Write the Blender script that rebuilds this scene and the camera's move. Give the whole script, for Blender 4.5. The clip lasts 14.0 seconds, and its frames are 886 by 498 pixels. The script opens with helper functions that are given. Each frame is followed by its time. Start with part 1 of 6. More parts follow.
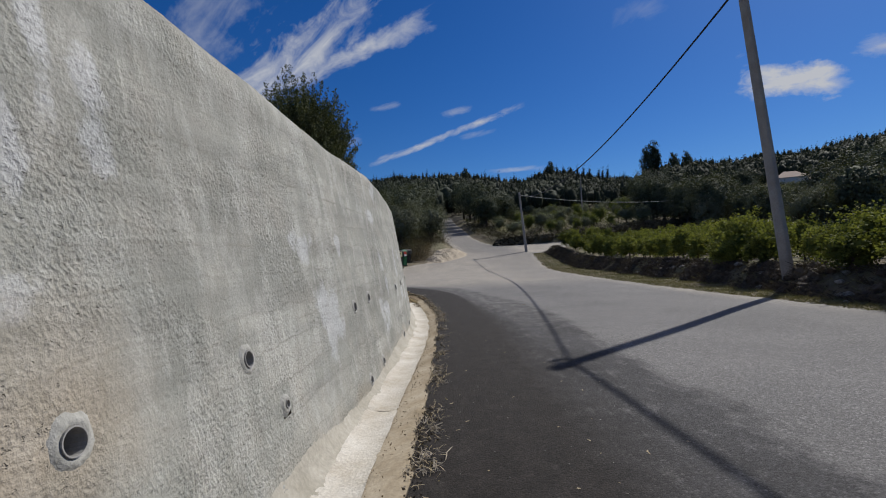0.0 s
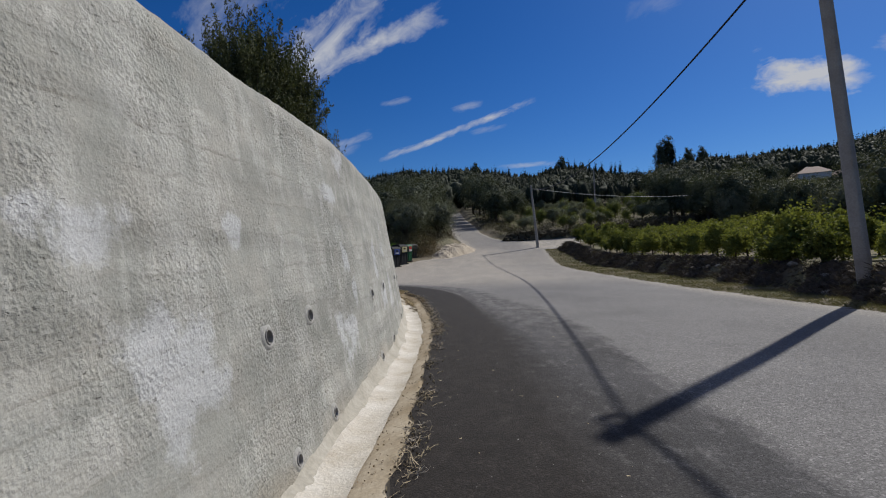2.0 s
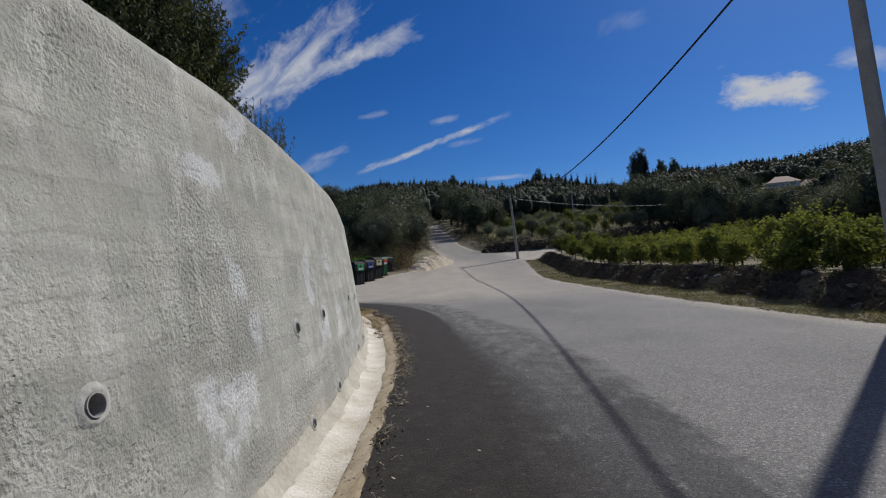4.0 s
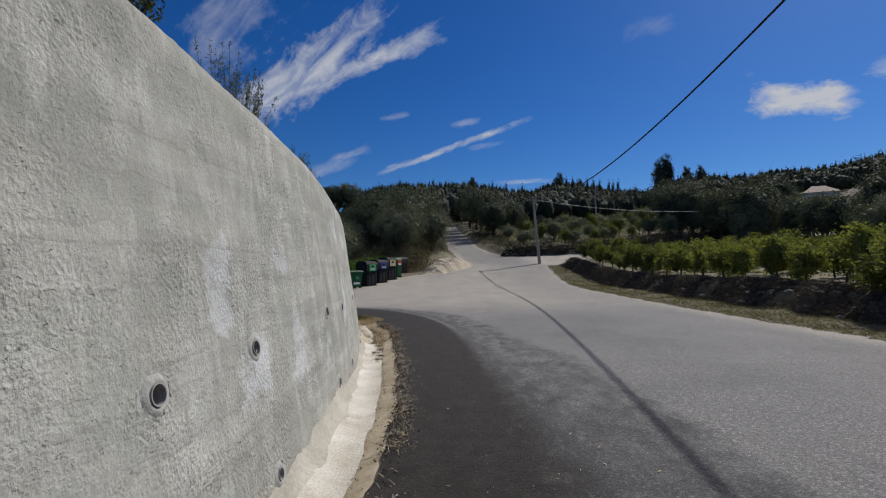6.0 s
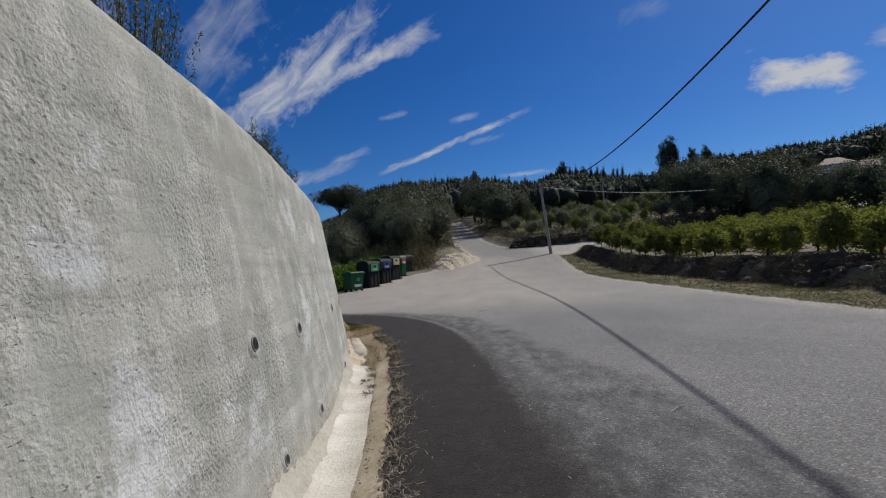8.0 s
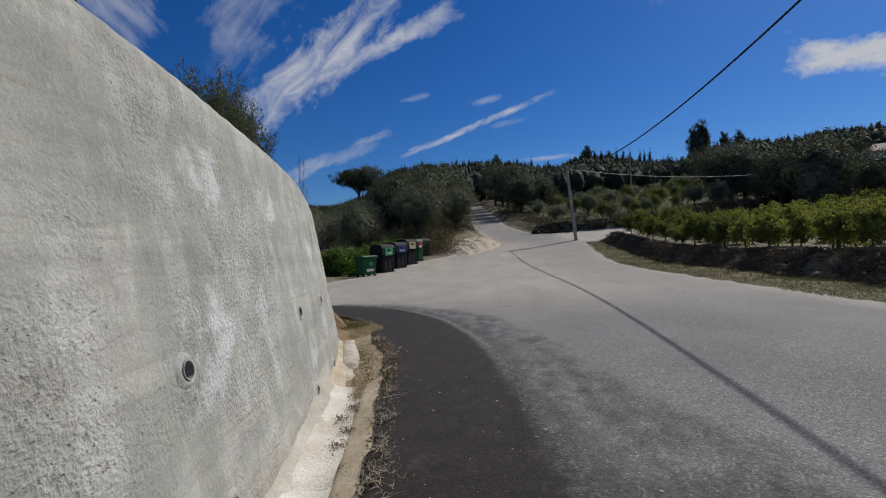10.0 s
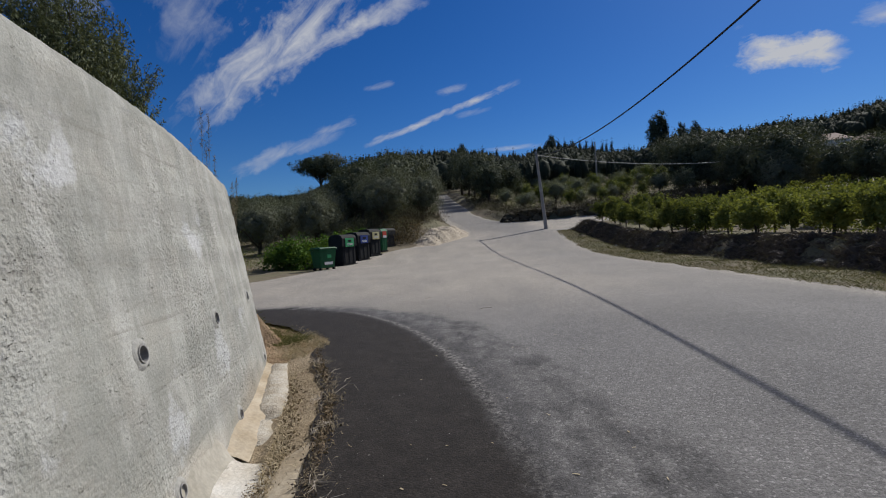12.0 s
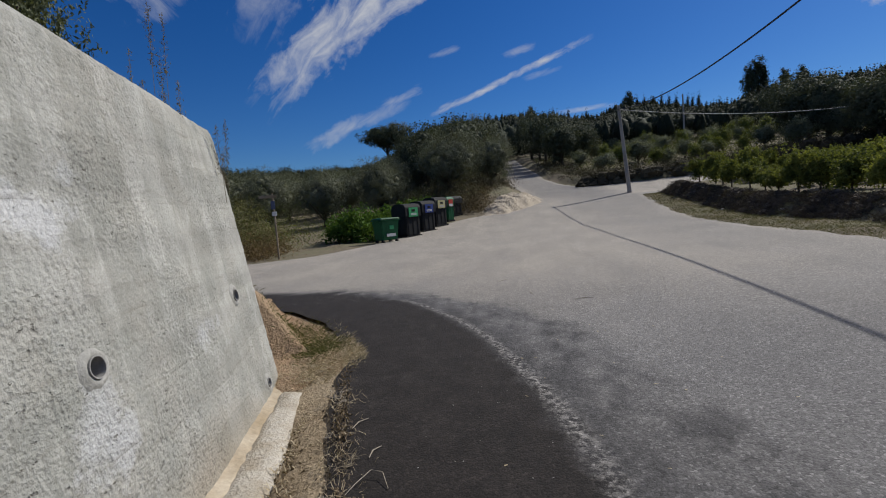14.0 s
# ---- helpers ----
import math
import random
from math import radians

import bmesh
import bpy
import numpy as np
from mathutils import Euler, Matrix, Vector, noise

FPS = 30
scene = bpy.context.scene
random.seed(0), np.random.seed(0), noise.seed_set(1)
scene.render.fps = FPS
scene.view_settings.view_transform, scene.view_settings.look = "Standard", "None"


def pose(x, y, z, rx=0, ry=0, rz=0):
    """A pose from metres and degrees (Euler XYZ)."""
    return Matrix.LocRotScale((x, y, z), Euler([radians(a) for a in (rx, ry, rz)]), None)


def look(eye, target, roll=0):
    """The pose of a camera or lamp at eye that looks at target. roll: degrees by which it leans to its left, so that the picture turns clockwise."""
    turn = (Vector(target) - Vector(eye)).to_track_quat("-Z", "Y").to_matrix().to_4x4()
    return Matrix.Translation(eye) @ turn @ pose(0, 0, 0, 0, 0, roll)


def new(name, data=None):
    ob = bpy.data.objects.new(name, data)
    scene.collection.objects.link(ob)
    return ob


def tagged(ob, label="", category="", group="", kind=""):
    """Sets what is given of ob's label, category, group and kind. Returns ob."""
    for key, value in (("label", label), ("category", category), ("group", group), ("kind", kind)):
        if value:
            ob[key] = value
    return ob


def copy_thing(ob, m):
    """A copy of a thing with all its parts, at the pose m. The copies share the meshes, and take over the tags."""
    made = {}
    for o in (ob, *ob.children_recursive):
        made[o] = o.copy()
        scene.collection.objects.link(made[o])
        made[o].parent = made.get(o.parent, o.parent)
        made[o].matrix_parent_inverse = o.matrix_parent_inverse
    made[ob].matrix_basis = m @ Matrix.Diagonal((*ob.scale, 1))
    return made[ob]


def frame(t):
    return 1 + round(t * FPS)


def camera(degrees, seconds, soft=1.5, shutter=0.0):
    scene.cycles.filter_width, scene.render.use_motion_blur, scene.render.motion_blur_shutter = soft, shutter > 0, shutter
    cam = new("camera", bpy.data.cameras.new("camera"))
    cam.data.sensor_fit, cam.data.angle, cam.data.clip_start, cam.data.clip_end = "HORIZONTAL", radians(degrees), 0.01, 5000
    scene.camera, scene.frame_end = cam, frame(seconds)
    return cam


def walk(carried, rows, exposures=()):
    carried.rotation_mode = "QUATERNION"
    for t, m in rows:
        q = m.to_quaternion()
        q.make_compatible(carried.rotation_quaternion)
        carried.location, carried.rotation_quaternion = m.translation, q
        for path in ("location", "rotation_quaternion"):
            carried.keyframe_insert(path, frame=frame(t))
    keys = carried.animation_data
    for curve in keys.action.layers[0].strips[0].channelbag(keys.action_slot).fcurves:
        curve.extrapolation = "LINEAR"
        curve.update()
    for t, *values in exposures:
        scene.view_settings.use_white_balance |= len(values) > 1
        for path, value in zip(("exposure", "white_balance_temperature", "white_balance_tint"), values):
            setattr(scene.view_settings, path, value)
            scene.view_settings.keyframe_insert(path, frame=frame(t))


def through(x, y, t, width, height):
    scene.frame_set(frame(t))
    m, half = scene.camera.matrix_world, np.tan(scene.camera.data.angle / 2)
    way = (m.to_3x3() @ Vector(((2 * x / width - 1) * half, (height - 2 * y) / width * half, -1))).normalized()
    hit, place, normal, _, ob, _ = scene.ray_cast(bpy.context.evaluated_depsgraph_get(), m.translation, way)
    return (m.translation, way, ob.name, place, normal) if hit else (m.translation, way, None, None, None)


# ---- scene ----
cam = camera(88.835, 14.0, soft=1.1)
PATH = [
    (0, look((0.000, 0.000, 1.310), (-0.038, 9.999, 1.458), -2.29)),
    (0.5, look((0.038, 0.519, 1.325), (-0.310, 10.513, 1.397), -1.95)),
    (1, look((0.045, 1.033, 1.306), (-0.211, 11.029, 1.233), -2.18)),
    (1.5, look((0.133, 1.522, 1.286), (0.045, 11.521, 1.378), -2.83)),
    (2, look((0.181, 1.980, 1.303), (-0.068, 11.977, 1.355), -1.78)),
    (2.5, look((0.206, 2.463, 1.317), (0.760, 12.440, 0.927), -2.25)),
    (2.7, look((0.227, 2.650, 1.295), (0.682, 12.639, 1.268), -2.89)),
    (4.8, look((0.302, 4.472, 1.329), (0.463, 14.465, 1.659), -2.19)),
    (5, look((0.300, 4.685, 1.354), (0.951, 14.664, 1.330), -1.98)),
    (5.5, look((0.320, 5.210, 1.312), (0.942, 15.171, 1.929), -1.47)),
    (6, look((0.296, 5.750, 1.306), (0.146, 15.742, 1.678), -0.71)),
    (6.5, look((0.262, 6.239, 1.327), (0.327, 16.239, 1.234), -0.96)),
    (7, look((0.288, 6.751, 1.309), (0.290, 16.750, 1.419), -2.80)),
    (7.5, look((0.227, 7.249, 1.273), (-0.111, 17.241, 1.491), -2.60)),
    (8, look((0.258, 7.697, 1.258), (-0.025, 17.688, 1.561), -3.93)),
    (8.2, look((0.278, 7.886, 1.272), (0.109, 17.880, 1.574), -4.96)),
    (10.3, look((0.272, 9.584, 1.308), (-0.495, 19.554, 1.203), -2.66)),
    (10.5, look((0.304, 9.735, 1.302), (-0.049, 19.728, 1.160), -4.27)),
    (11, look((0.300, 10.165, 1.301), (-0.203, 20.152, 1.347), -4.81)),
    (11.5, look((0.212, 10.702, 1.284), (-0.342, 20.687, 1.293), -3.75)),
    (12, look((0.162, 11.140, 1.286), (0.156, 21.136, 1.000), -3.37)),
    (12.5, look((0.137, 11.634, 1.310), (-0.282, 21.616, 0.897), -4.05)),
    (13, look((0.072, 12.072, 1.295), (-0.162, 22.058, 0.818), -4.22)),
    (13.5, look((0.057, 12.558, 1.266), (-0.400, 22.540, 0.860), -6.33)),
    (14, look((-0.000, 13.097, 1.255), (-1.543, 22.939, 0.385), -4.64)),
]
walk(cam, PATH)

# ---- sky and sun ----
SUN_AZ, SUN_EL = radians(45.9), radians(41.8)
TO_SUN = Vector((math.sin(SUN_AZ) * math.cos(SUN_EL), math.cos(SUN_AZ) * math.cos(SUN_EL), math.sin(SUN_EL)))
world = bpy.data.worlds.new("sky")
scene.world = world
world.use_nodes = True
wn, wl = world.node_tree.nodes, world.node_tree.links
wn.clear()
sky = wn.new("ShaderNodeTexSky")
sky.sky_type, sky.sun_disc, sky.sun_elevation, sky.sun_rotation = "NISHITA", False, SUN_EL, SUN_AZ
sky.altitude, sky.air_density, sky.dust_density, sky.ozone_density = 300, 1.0, 0.3, 3.0
def wmath(op, a, b=0.0, clamp=False):
    m = wn.new("ShaderNodeMath")
    m.operation, m.use_clamp = op, clamp
    for sock, v in ((m.inputs[0], a), (m.inputs[1], b)):
        if isinstance(v, (int, float)):
            sock.default_value = v
        else:
            wl.new(v, sock)
    return m.outputs[0]


def wdot(vec, const):
    d = wn.new("ShaderNodeVectorMath")
    d.operation = "DOT_PRODUCT"
    wl.new(vec, d.inputs[0])
    d.inputs[1].default_value = const
    return d.outputs["Value"]


view = wn.new("ShaderNodeTexCoord").outputs["Generated"]
wisp = wn.new("ShaderNodeTexNoise")
wisp.inputs["Scale"].default_value, wisp.inputs["Detail"].default_value, wisp.inputs["Roughness"].default_value = 9.0, 7.0, 0.65
wl.new(view, wisp.inputs["Vector"])
# cirrus streaks: two ends, half width, density
CIRRUS = [
    ((-0.171, 0.966, 0.194), (0.174, 0.937, 0.304), 0.0075, 1.0),
    ((-0.003, 0.955, 0.296), (0.072, 0.949, 0.308), 0.0082, 0.50),
    ((0.04, 0.968, 0.249), (0.122, 0.957, 0.265), 0.0071, 0.35),
    ((-0.127, 0.941, 0.314), (-0.081, 0.942, 0.326), 0.0071, 0.40),
    ((-0.477, 0.848, 0.233), (-0.09, 0.852, 0.515), 0.0400, 0.9),
    ((-0.443, 0.854, 0.275), (0.013, 0.882, 0.471), 0.0153, 0.95),
    ((-0.482, 0.802, 0.353), (-0.303, 0.79, 0.533), 0.0471, 0.40),
    ((-0.588, 0.66, 0.467), (-0.548, 0.75, 0.37), 0.0471, 0.55),
    ((0.519, 0.795, 0.292), (0.656, 0.703, 0.256), 0.022, 1.6),
    ((0.646, 0.699, 0.308), (0.707, 0.652, 0.274), 0.0165, 0.80),
    ((-0.419, 0.897, 0.14), (-0.201, 0.949, 0.241), 0.0129, 0.60),
    ((-0.261, 0.94, 0.221), (-0.165, 0.953, 0.254), 0.0106, 0.55),
    ((0.1, 0.979, 0.176), (0.23, 0.956, 0.18), 0.0059, 0.60),
    ((-0.145, 0.939, 0.311), (-0.091, 0.943, 0.321), 0.0059, 0.40),
    ((0.328, 0.846, 0.421), (0.42, 0.796, 0.436), 0.0165, 0.22),
]
veil = None
for k, (p1, p2, wide, dense) in enumerate(CIRRUS):
    p1, p2 = Vector(p1), Vector(p2)
    mid, along = (p1 + p2).normalized(), (p2 - p1).normalized()
    across = mid.cross(along)
    half = (p2 - p1).length / 2
    u = wmath("SUBTRACT", wdot(view, along), mid.dot(along))
    v = wdot(view, across)
    slim = wide < 0.012
    place = wn.new("ShaderNodeCombineXYZ")
    wl.new(wmath("MULTIPLY", wmath("ADD", u, wmath("MULTIPLY", v, 0.9)), 18.0 if slim else 12.0), place.inputs[0])
    wl.new(wmath("MULTIPLY", v, 60.0 if slim else 30.0), place.inputs[1])
    place.inputs[2].default_value = 3.7 * k
    comb = wn.new("ShaderNodeTexNoise")
    comb.inputs["Scale"].default_value, comb.inputs["Detail"].default_value, comb.inputs["Roughness"].default_value, comb.inputs["Distortion"].default_value = 1.0, 9.0, 0.62, 0.6
    wl.new(place.outputs[0], comb.inputs["Vector"])
    un = wmath("DIVIDE", u, half * 1.06)
    vn = wmath("ADD", wmath("DIVIDE", v, wide * (1.25 if slim else 1.5)), wmath("MULTIPLY", wmath("SUBTRACT", wisp.outputs["Fac"], 0.5), 1.6 if slim else 2.8))
    keep = wmath("MULTIPLY", wmath("SUBTRACT", 1.0, wmath("POWER", wmath("ABSOLUTE", un), 3.0), True), wmath("SUBTRACT", 1.0, wmath("MULTIPLY", vn, vn), True))
    ahead = wmath("GREATER_THAN", wdot(view, mid), 0.5)
    # ragged cover: the streak's own thickness, eaten away by the threads
    cover = wmath("SUBTRACT", wmath("ADD", wmath("MULTIPLY", keep, 0.8), wmath("MULTIPLY", comb.outputs["Fac"], 2.3)), 1.38, True)
    one = wmath("MULTIPLY", wmath("MULTIPLY", cover, wmath("POWER", keep, 0.45)), wmath("MULTIPLY", ahead, dense * (0.95 if slim else 1.05)), True)
    veil = one if veil is None else wmath("MAXIMUM", veil, one)
# combed white veil added overhead, out of view, to take blue from the shadows
high = wn.new("ShaderNodeTexNoise")
high.inputs["Scale"].default_value, high.inputs["Detail"].default_value, high.inputs["Roughness"].default_value, high.inputs["Distortion"].default_value = 2.6, 8.0, 0.6, 0.8
stretch_high = wn.new("ShaderNodeMapping")
stretch_high.inputs["Scale"].default_value, stretch_high.inputs["Rotation"].default_value = (1.0, 2.6, 1.0), (0, 0, 0.6)
wl.new(view, stretch_high.inputs["Vector"])
wl.new(stretch_high.outputs[0], high.inputs["Vector"])
aloft = wmath("MULTIPLY", wmath("SUBTRACT", wdot(view, (0, 0, 1)), 0.62), 6.0, True)
veil = wmath("MAXIMUM", veil, wmath("MULTIPLY", wmath("MULTIPLY", wmath("SUBTRACT", high.outputs["Fac"], 0.26), 2.2, True), wmath("MULTIPLY", aloft, 0.9)))
deep = wn.new("ShaderNodeHueSaturation")
deep.inputs["Saturation"].default_value = 1.35
wl.new(sky.outputs[0], deep.inputs["Color"])
blend = wn.new("ShaderNodeMix")
blend.data_type = "RGBA"
wl.new(veil, blend.inputs[0])
tint = wn.new("ShaderNodeMix")
tint.data_type, tint.blend_type = "RGBA", "MULTIPLY"
tint.inputs[0].default_value = 1.0
tint.inputs[7].default_value = (0.70, 1.0, 1.45, 1)
wl.new(deep.outputs[0], tint.inputs[6])
wl.new(tint.outputs[2], blend.inputs[6])
blend.inputs[7].default_value = (10.2, 10.6, 11.6, 1)
back = wn.new("ShaderNodeBackground")
back.inputs["Strength"].default_value = 0.047
wout = wn.new("ShaderNodeOutputWorld")
wl.new(blend.outputs[2], back.inputs["Color"])
wl.new(back.outputs[0], wout.inputs[0])

sun_data = bpy.data.lights.new("sun", "SUN")
sun_data.energy, sun_data.angle, sun_data.color = 4.6, radians(0.53), (1.0, 0.965, 0.90)
sun = new("sun", sun_data)
sun.matrix_world = look(TO_SUN * 200, (0, 0, 0))
scene.view_settings.exposure = 0.0

# ---- materials ----
def material(name, rough=0.9, metal=0.0):
    m = bpy.data.materials.new(name)
    m.use_nodes = True
    n, l = m.node_tree.nodes, m.node_tree.links
    b = n["Principled BSDF"]
    b.inputs["Roughness"].default_value, b.inputs["Metallic"].default_value = rough, metal
    b.inputs["Specular IOR Level"].default_value = 0.25
    return m, n, l, b


def coords(n, scale=(1, 1, 1), obj=False):
    return n.new("ShaderNodeTexCoord").outputs["Object"] if obj else n.new("ShaderNodeNewGeometry").outputs["Position"]


def noise_tex(n, l, vec, scale, detail=5.0, rough=0.6, stretch=None):
    t = n.new("ShaderNodeTexNoise")
    t.inputs["Scale"].default_value, t.inputs["Detail"].default_value, t.inputs["Roughness"].default_value = scale, detail, rough
    if stretch:
        mp = n.new("ShaderNodeMapping")
        mp.inputs["Scale"].default_value = stretch
        l.new(vec, mp.inputs["Vector"])
        vec = mp.outputs[0]
    l.new(vec, t.inputs["Vector"])
    return t.outputs["Fac"]


def ramp(n, l, fac, stops):
    r = n.new("ShaderNodeValToRGB")
    e = r.color_ramp.elements
    while len(e) < len(stops):
        e.new(0.5)
    for k, (p, c) in zip(e, stops):
        k.position = p
        k.color = (c, c, c, 1) if isinstance(c, (int, float)) else (*c, 1)
    l.new(fac, r.inputs[0])
    return r.outputs[0]


def mix(n, l, fac, a, b, mode="MIX"):
    m = n.new("ShaderNodeMix")
    m.data_type, m.blend_type = "RGBA", mode
    for sock, v in ((m.inputs[0], fac), (m.inputs[6], a), (m.inputs[7], b)):
        if isinstance(v, (int, float)):
            sock.default_value = v
        elif isinstance(v, tuple):
            sock.default_value = (*v, 1)
        else:
            l.new(v, sock)
    return m.outputs[2]


def calc(n, l, op, a, b=0.0, clamp=False):
    m = n.new("ShaderNodeMath")
    m.operation, m.use_clamp = op, clamp
    for sock, v in ((m.inputs[0], a), (m.inputs[1], b)):
        if isinstance(v, (int, float)):
            sock.default_value = v
        else:
            l.new(v, sock)
    return m.outputs[0]


def bump(n, l, b, height, strength=0.5, dist=0.01):
    k = n.new("ShaderNodeBump")
    k.inputs["Strength"].default_value, k.inputs["Distance"].default_value = strength, dist
    l.new(height, k.inputs["Height"])
    l.new(k.outputs[0], b.inputs["Normal"])


def plain(name, dark, light, scale=8.0, rough=0.9, metal=0.0, grain=60.0, relief=0.3, dist=0.004, obj=True):
    """A surface that varies between two colours in patches and in grain."""
    m, n, l, b = material(name, rough, metal)
    v = coords(n, obj=obj)
    big, fine = noise_tex(n, l, v, scale), noise_tex(n, l, v, grain, 3)
    c = mix(n, l, ramp(n, l, big, [(0.3, 0.0), (0.7, 1.0)]), dark, light)
    c = mix(n, l, 0.5, c, ramp(n, l, fine, [(0.3, 0.55), (0.7, 1.0)]), "MULTIPLY")
    l.new(c, b.inputs["Base Color"])
    bump(n, l, b, fine, relief, dist)
    return m


def leaf_material(name, dark, light, through=0.35, per_object=False, rough=0.8, patch_scale=0.6, patchy=0.35, bushy=0.0):
    m, n, l, b = material(name, rough)
    b.inputs["Specular IOR Level"].default_value = 0.12
    if per_object:
        r = n.new("ShaderNodeObjectInfo").outputs["Random"]
    else:
        r = n.new("ShaderNodeNewGeometry").outputs["Random Per Island"]
    patch = ramp(n, l, noise_tex(n, l, coords(n), patch_scale, 2), [(0.3, 0.0), (0.7, 1.0)])
    f = calc(n, l, "ADD", calc(n, l, "MULTIPLY", r, 1 - patchy), calc(n, l, "MULTIPLY", patch, patchy))
    if bushy:
        own = ramp(n, l, n.new("ShaderNodeObjectInfo").outputs["Random"], [(0.1, 0.0), (0.9, 1.0)])
        f = calc(n, l, "ADD", calc(n, l, "MULTIPLY", f, 1 - bushy), calc(n, l, "MULTIPLY", own, bushy))
    c = mix(n, l, f, dark, light)
    l.new(c, b.inputs["Base Color"])
    t = n.new("ShaderNodeBsdfTranslucent")
    l.new(mix(n, l, 1.0, c, (1.0, 1.0, 0.55), "MULTIPLY"), t.inputs["Color"])
    s = n.new("ShaderNodeMixShader")
    s.inputs[0].default_value = through
    l.new(b.outputs[0], s.inputs[1])
    l.new(t.outputs[0], s.inputs[2])
    l.new(s.outputs[0], n["Material Output"].inputs["Surface"])
    return m


def concrete_wall_material():
    """Rough sprayed concrete; 'lime' and 'rust' say where the wall's own stains lie."""
    m, n, l, b = material("rough_render_concrete", 0.95)
    v = coords(n)
    lime_at, rust_at = n.new("ShaderNodeAttribute"), n.new("ShaderNodeAttribute")
    lime_at.attribute_name, rust_at.attribute_name = "lime", "rust"
    big = noise_tex(n, l, v, 0.9, 5)
    mid = noise_tex(n, l, v, 3.2, 7, 0.65)
    streak = noise_tex(n, l, v, 1.0, 5, 0.6, (3.2, 3.2, 0.30))
    thin = noise_tex(n, l, v, 1.0, 4, 0.6, (8.0, 8.0, 0.5))
    coarse = ramp(n, l, noise_tex(n, l, v, 1.3, 4, 0.6), [(0.40, 0.12), (0.62, 1.0)])
    grit = noise_tex(n, l, v, 46, 4, 0.55)
    fine = noise_tex(n, l, v, 105, 4, 0.65)
    pits = noise_tex(n, l, v, 36, 3, 0.6, (1.0, 0.8, 1.35))
    c = mix(n, l, ramp(n, l, big, [(0.33, 0.0), (0.66, 1.0)]), (0.258, 0.258, 0.230), (0.338, 0.338, 0.308))
    c = mix(n, l, ramp(n, l, mid, [(0.42, 0.0), (0.7, 0.55)]), c, (0.42, 0.395, 0.35))
    c = mix(n, l, ramp(n, l, streak, [(0.54, 0.0), (0.66, 0.35)]), c, (0.48, 0.475, 0.445))
    smear = noise_tex(n, l, v, 1.0, 6, 0.62, (3.0, 5.0, 2.2))
    c = mix(n, l, ramp(n, l, smear, [(0.52, 0.0), (0.60, 0.45)]), c, (0.46, 0.452, 0.42))
    c = mix(n, l, ramp(n, l, thin, [(0.62, 0.0), (0.70, 0.4)]), c, (0.51, 0.50, 0.46))
    white = calc(n, l, "ADD", lime_at.outputs["Fac"], calc(n, l, "MULTIPLY", calc(n, l, "SUBTRACT", mid, 0.5), 2.2))
    c = mix(n, l, ramp(n, l, white, [(0.44, 0.0), (0.66, 0.5)]), c, (0.57, 0.58, 0.605))
    rusty = calc(n, l, "ADD", rust_at.outputs["Fac"], calc(n, l, "MULTIPLY", calc(n, l, "SUBTRACT", big, 0.5), 1.4))
    c = mix(n, l, ramp(n, l, rusty, [(0.35, 0.0), (0.9, 0.7)]), c, (0.34, 0.275, 0.20))
    courses = noise_tex(n, l, v, 1.0, 4, 0.6, (0.5, 0.5, 5.5))
    c = mix(n, l, 0.5, c, ramp(n, l, courses, [(0.36, 0.72), (0.62, 1.12)]), "MULTIPLY")
    sep = n.new("ShaderNodeSeparateXYZ")
    l.new(v, sep.inputs[0])
    lift = calc(n, l, "FRACT", calc(n, l, "ADD", calc(n, l, "MULTIPLY", sep.outputs["Z"], 2.05), calc(n, l, "MULTIPLY", big, 0.25)))
    seam = calc(n, l, "MULTIPLY", ramp(n, l, lift, [(0.0, 1.0), (0.05, 0.0)]), ramp(n, l, mid, [(0.45, 0.0), (0.6, 0.5)]))
    c = mix(n, l, seam, c, (0.20, 0.19, 0.16))
    # ghost of the block courses under the render
    place = n.new("ShaderNodeCombineXYZ")
    wander = noise_tex(n, l, v, 2.6, 4, 0.6)
    l.new(calc(n, l, "ADD", sep.outputs["Y"], calc(n, l, "MULTIPLY", wander, 0.30)), place.inputs[0])
    l.new(calc(n, l, "ADD", sep.outputs["Z"], calc(n, l, "MULTIPLY", wander, 0.16)), place.inputs[1])
    blocks = n.new("ShaderNodeTexBrick")
    blocks.inputs["Scale"].default_value, blocks.inputs["Brick Width"].default_value, blocks.inputs["Row Height"].default_value = 1.0, 0.46, 0.22
    blocks.inputs["Mortar Size"].default_value, blocks.inputs["Mortar Smooth"].default_value = 0.012, 1.0
    blocks.inputs["Color1"].default_value, blocks.inputs["Color2"].default_value, blocks.inputs["Mortar"].default_value = (0.84, 0.85, 0.83, 1), (1.10, 1.09, 1.08, 1), (0.78, 0.77, 0.74, 1)
    l.new(place.outputs[0], blocks.inputs["Vector"])
    c = mix(n, l, ramp(n, l, big, [(0.35, 0.25), (0.65, 0.7)]), c, blocks.outputs["Color"], "MULTIPLY")
    # shade in the hollows between grains is multiplied into the colour
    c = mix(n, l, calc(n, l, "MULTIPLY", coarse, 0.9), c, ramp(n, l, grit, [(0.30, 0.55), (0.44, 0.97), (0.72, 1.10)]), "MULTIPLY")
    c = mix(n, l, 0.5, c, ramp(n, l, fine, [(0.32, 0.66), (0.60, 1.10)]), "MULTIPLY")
    # pits: the shade inside them is mixed in as a dark colour
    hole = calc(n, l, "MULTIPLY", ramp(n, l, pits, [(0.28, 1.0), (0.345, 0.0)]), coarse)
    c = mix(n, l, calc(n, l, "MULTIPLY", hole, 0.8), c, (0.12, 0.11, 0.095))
    l.new(c, b.inputs["Base Color"])
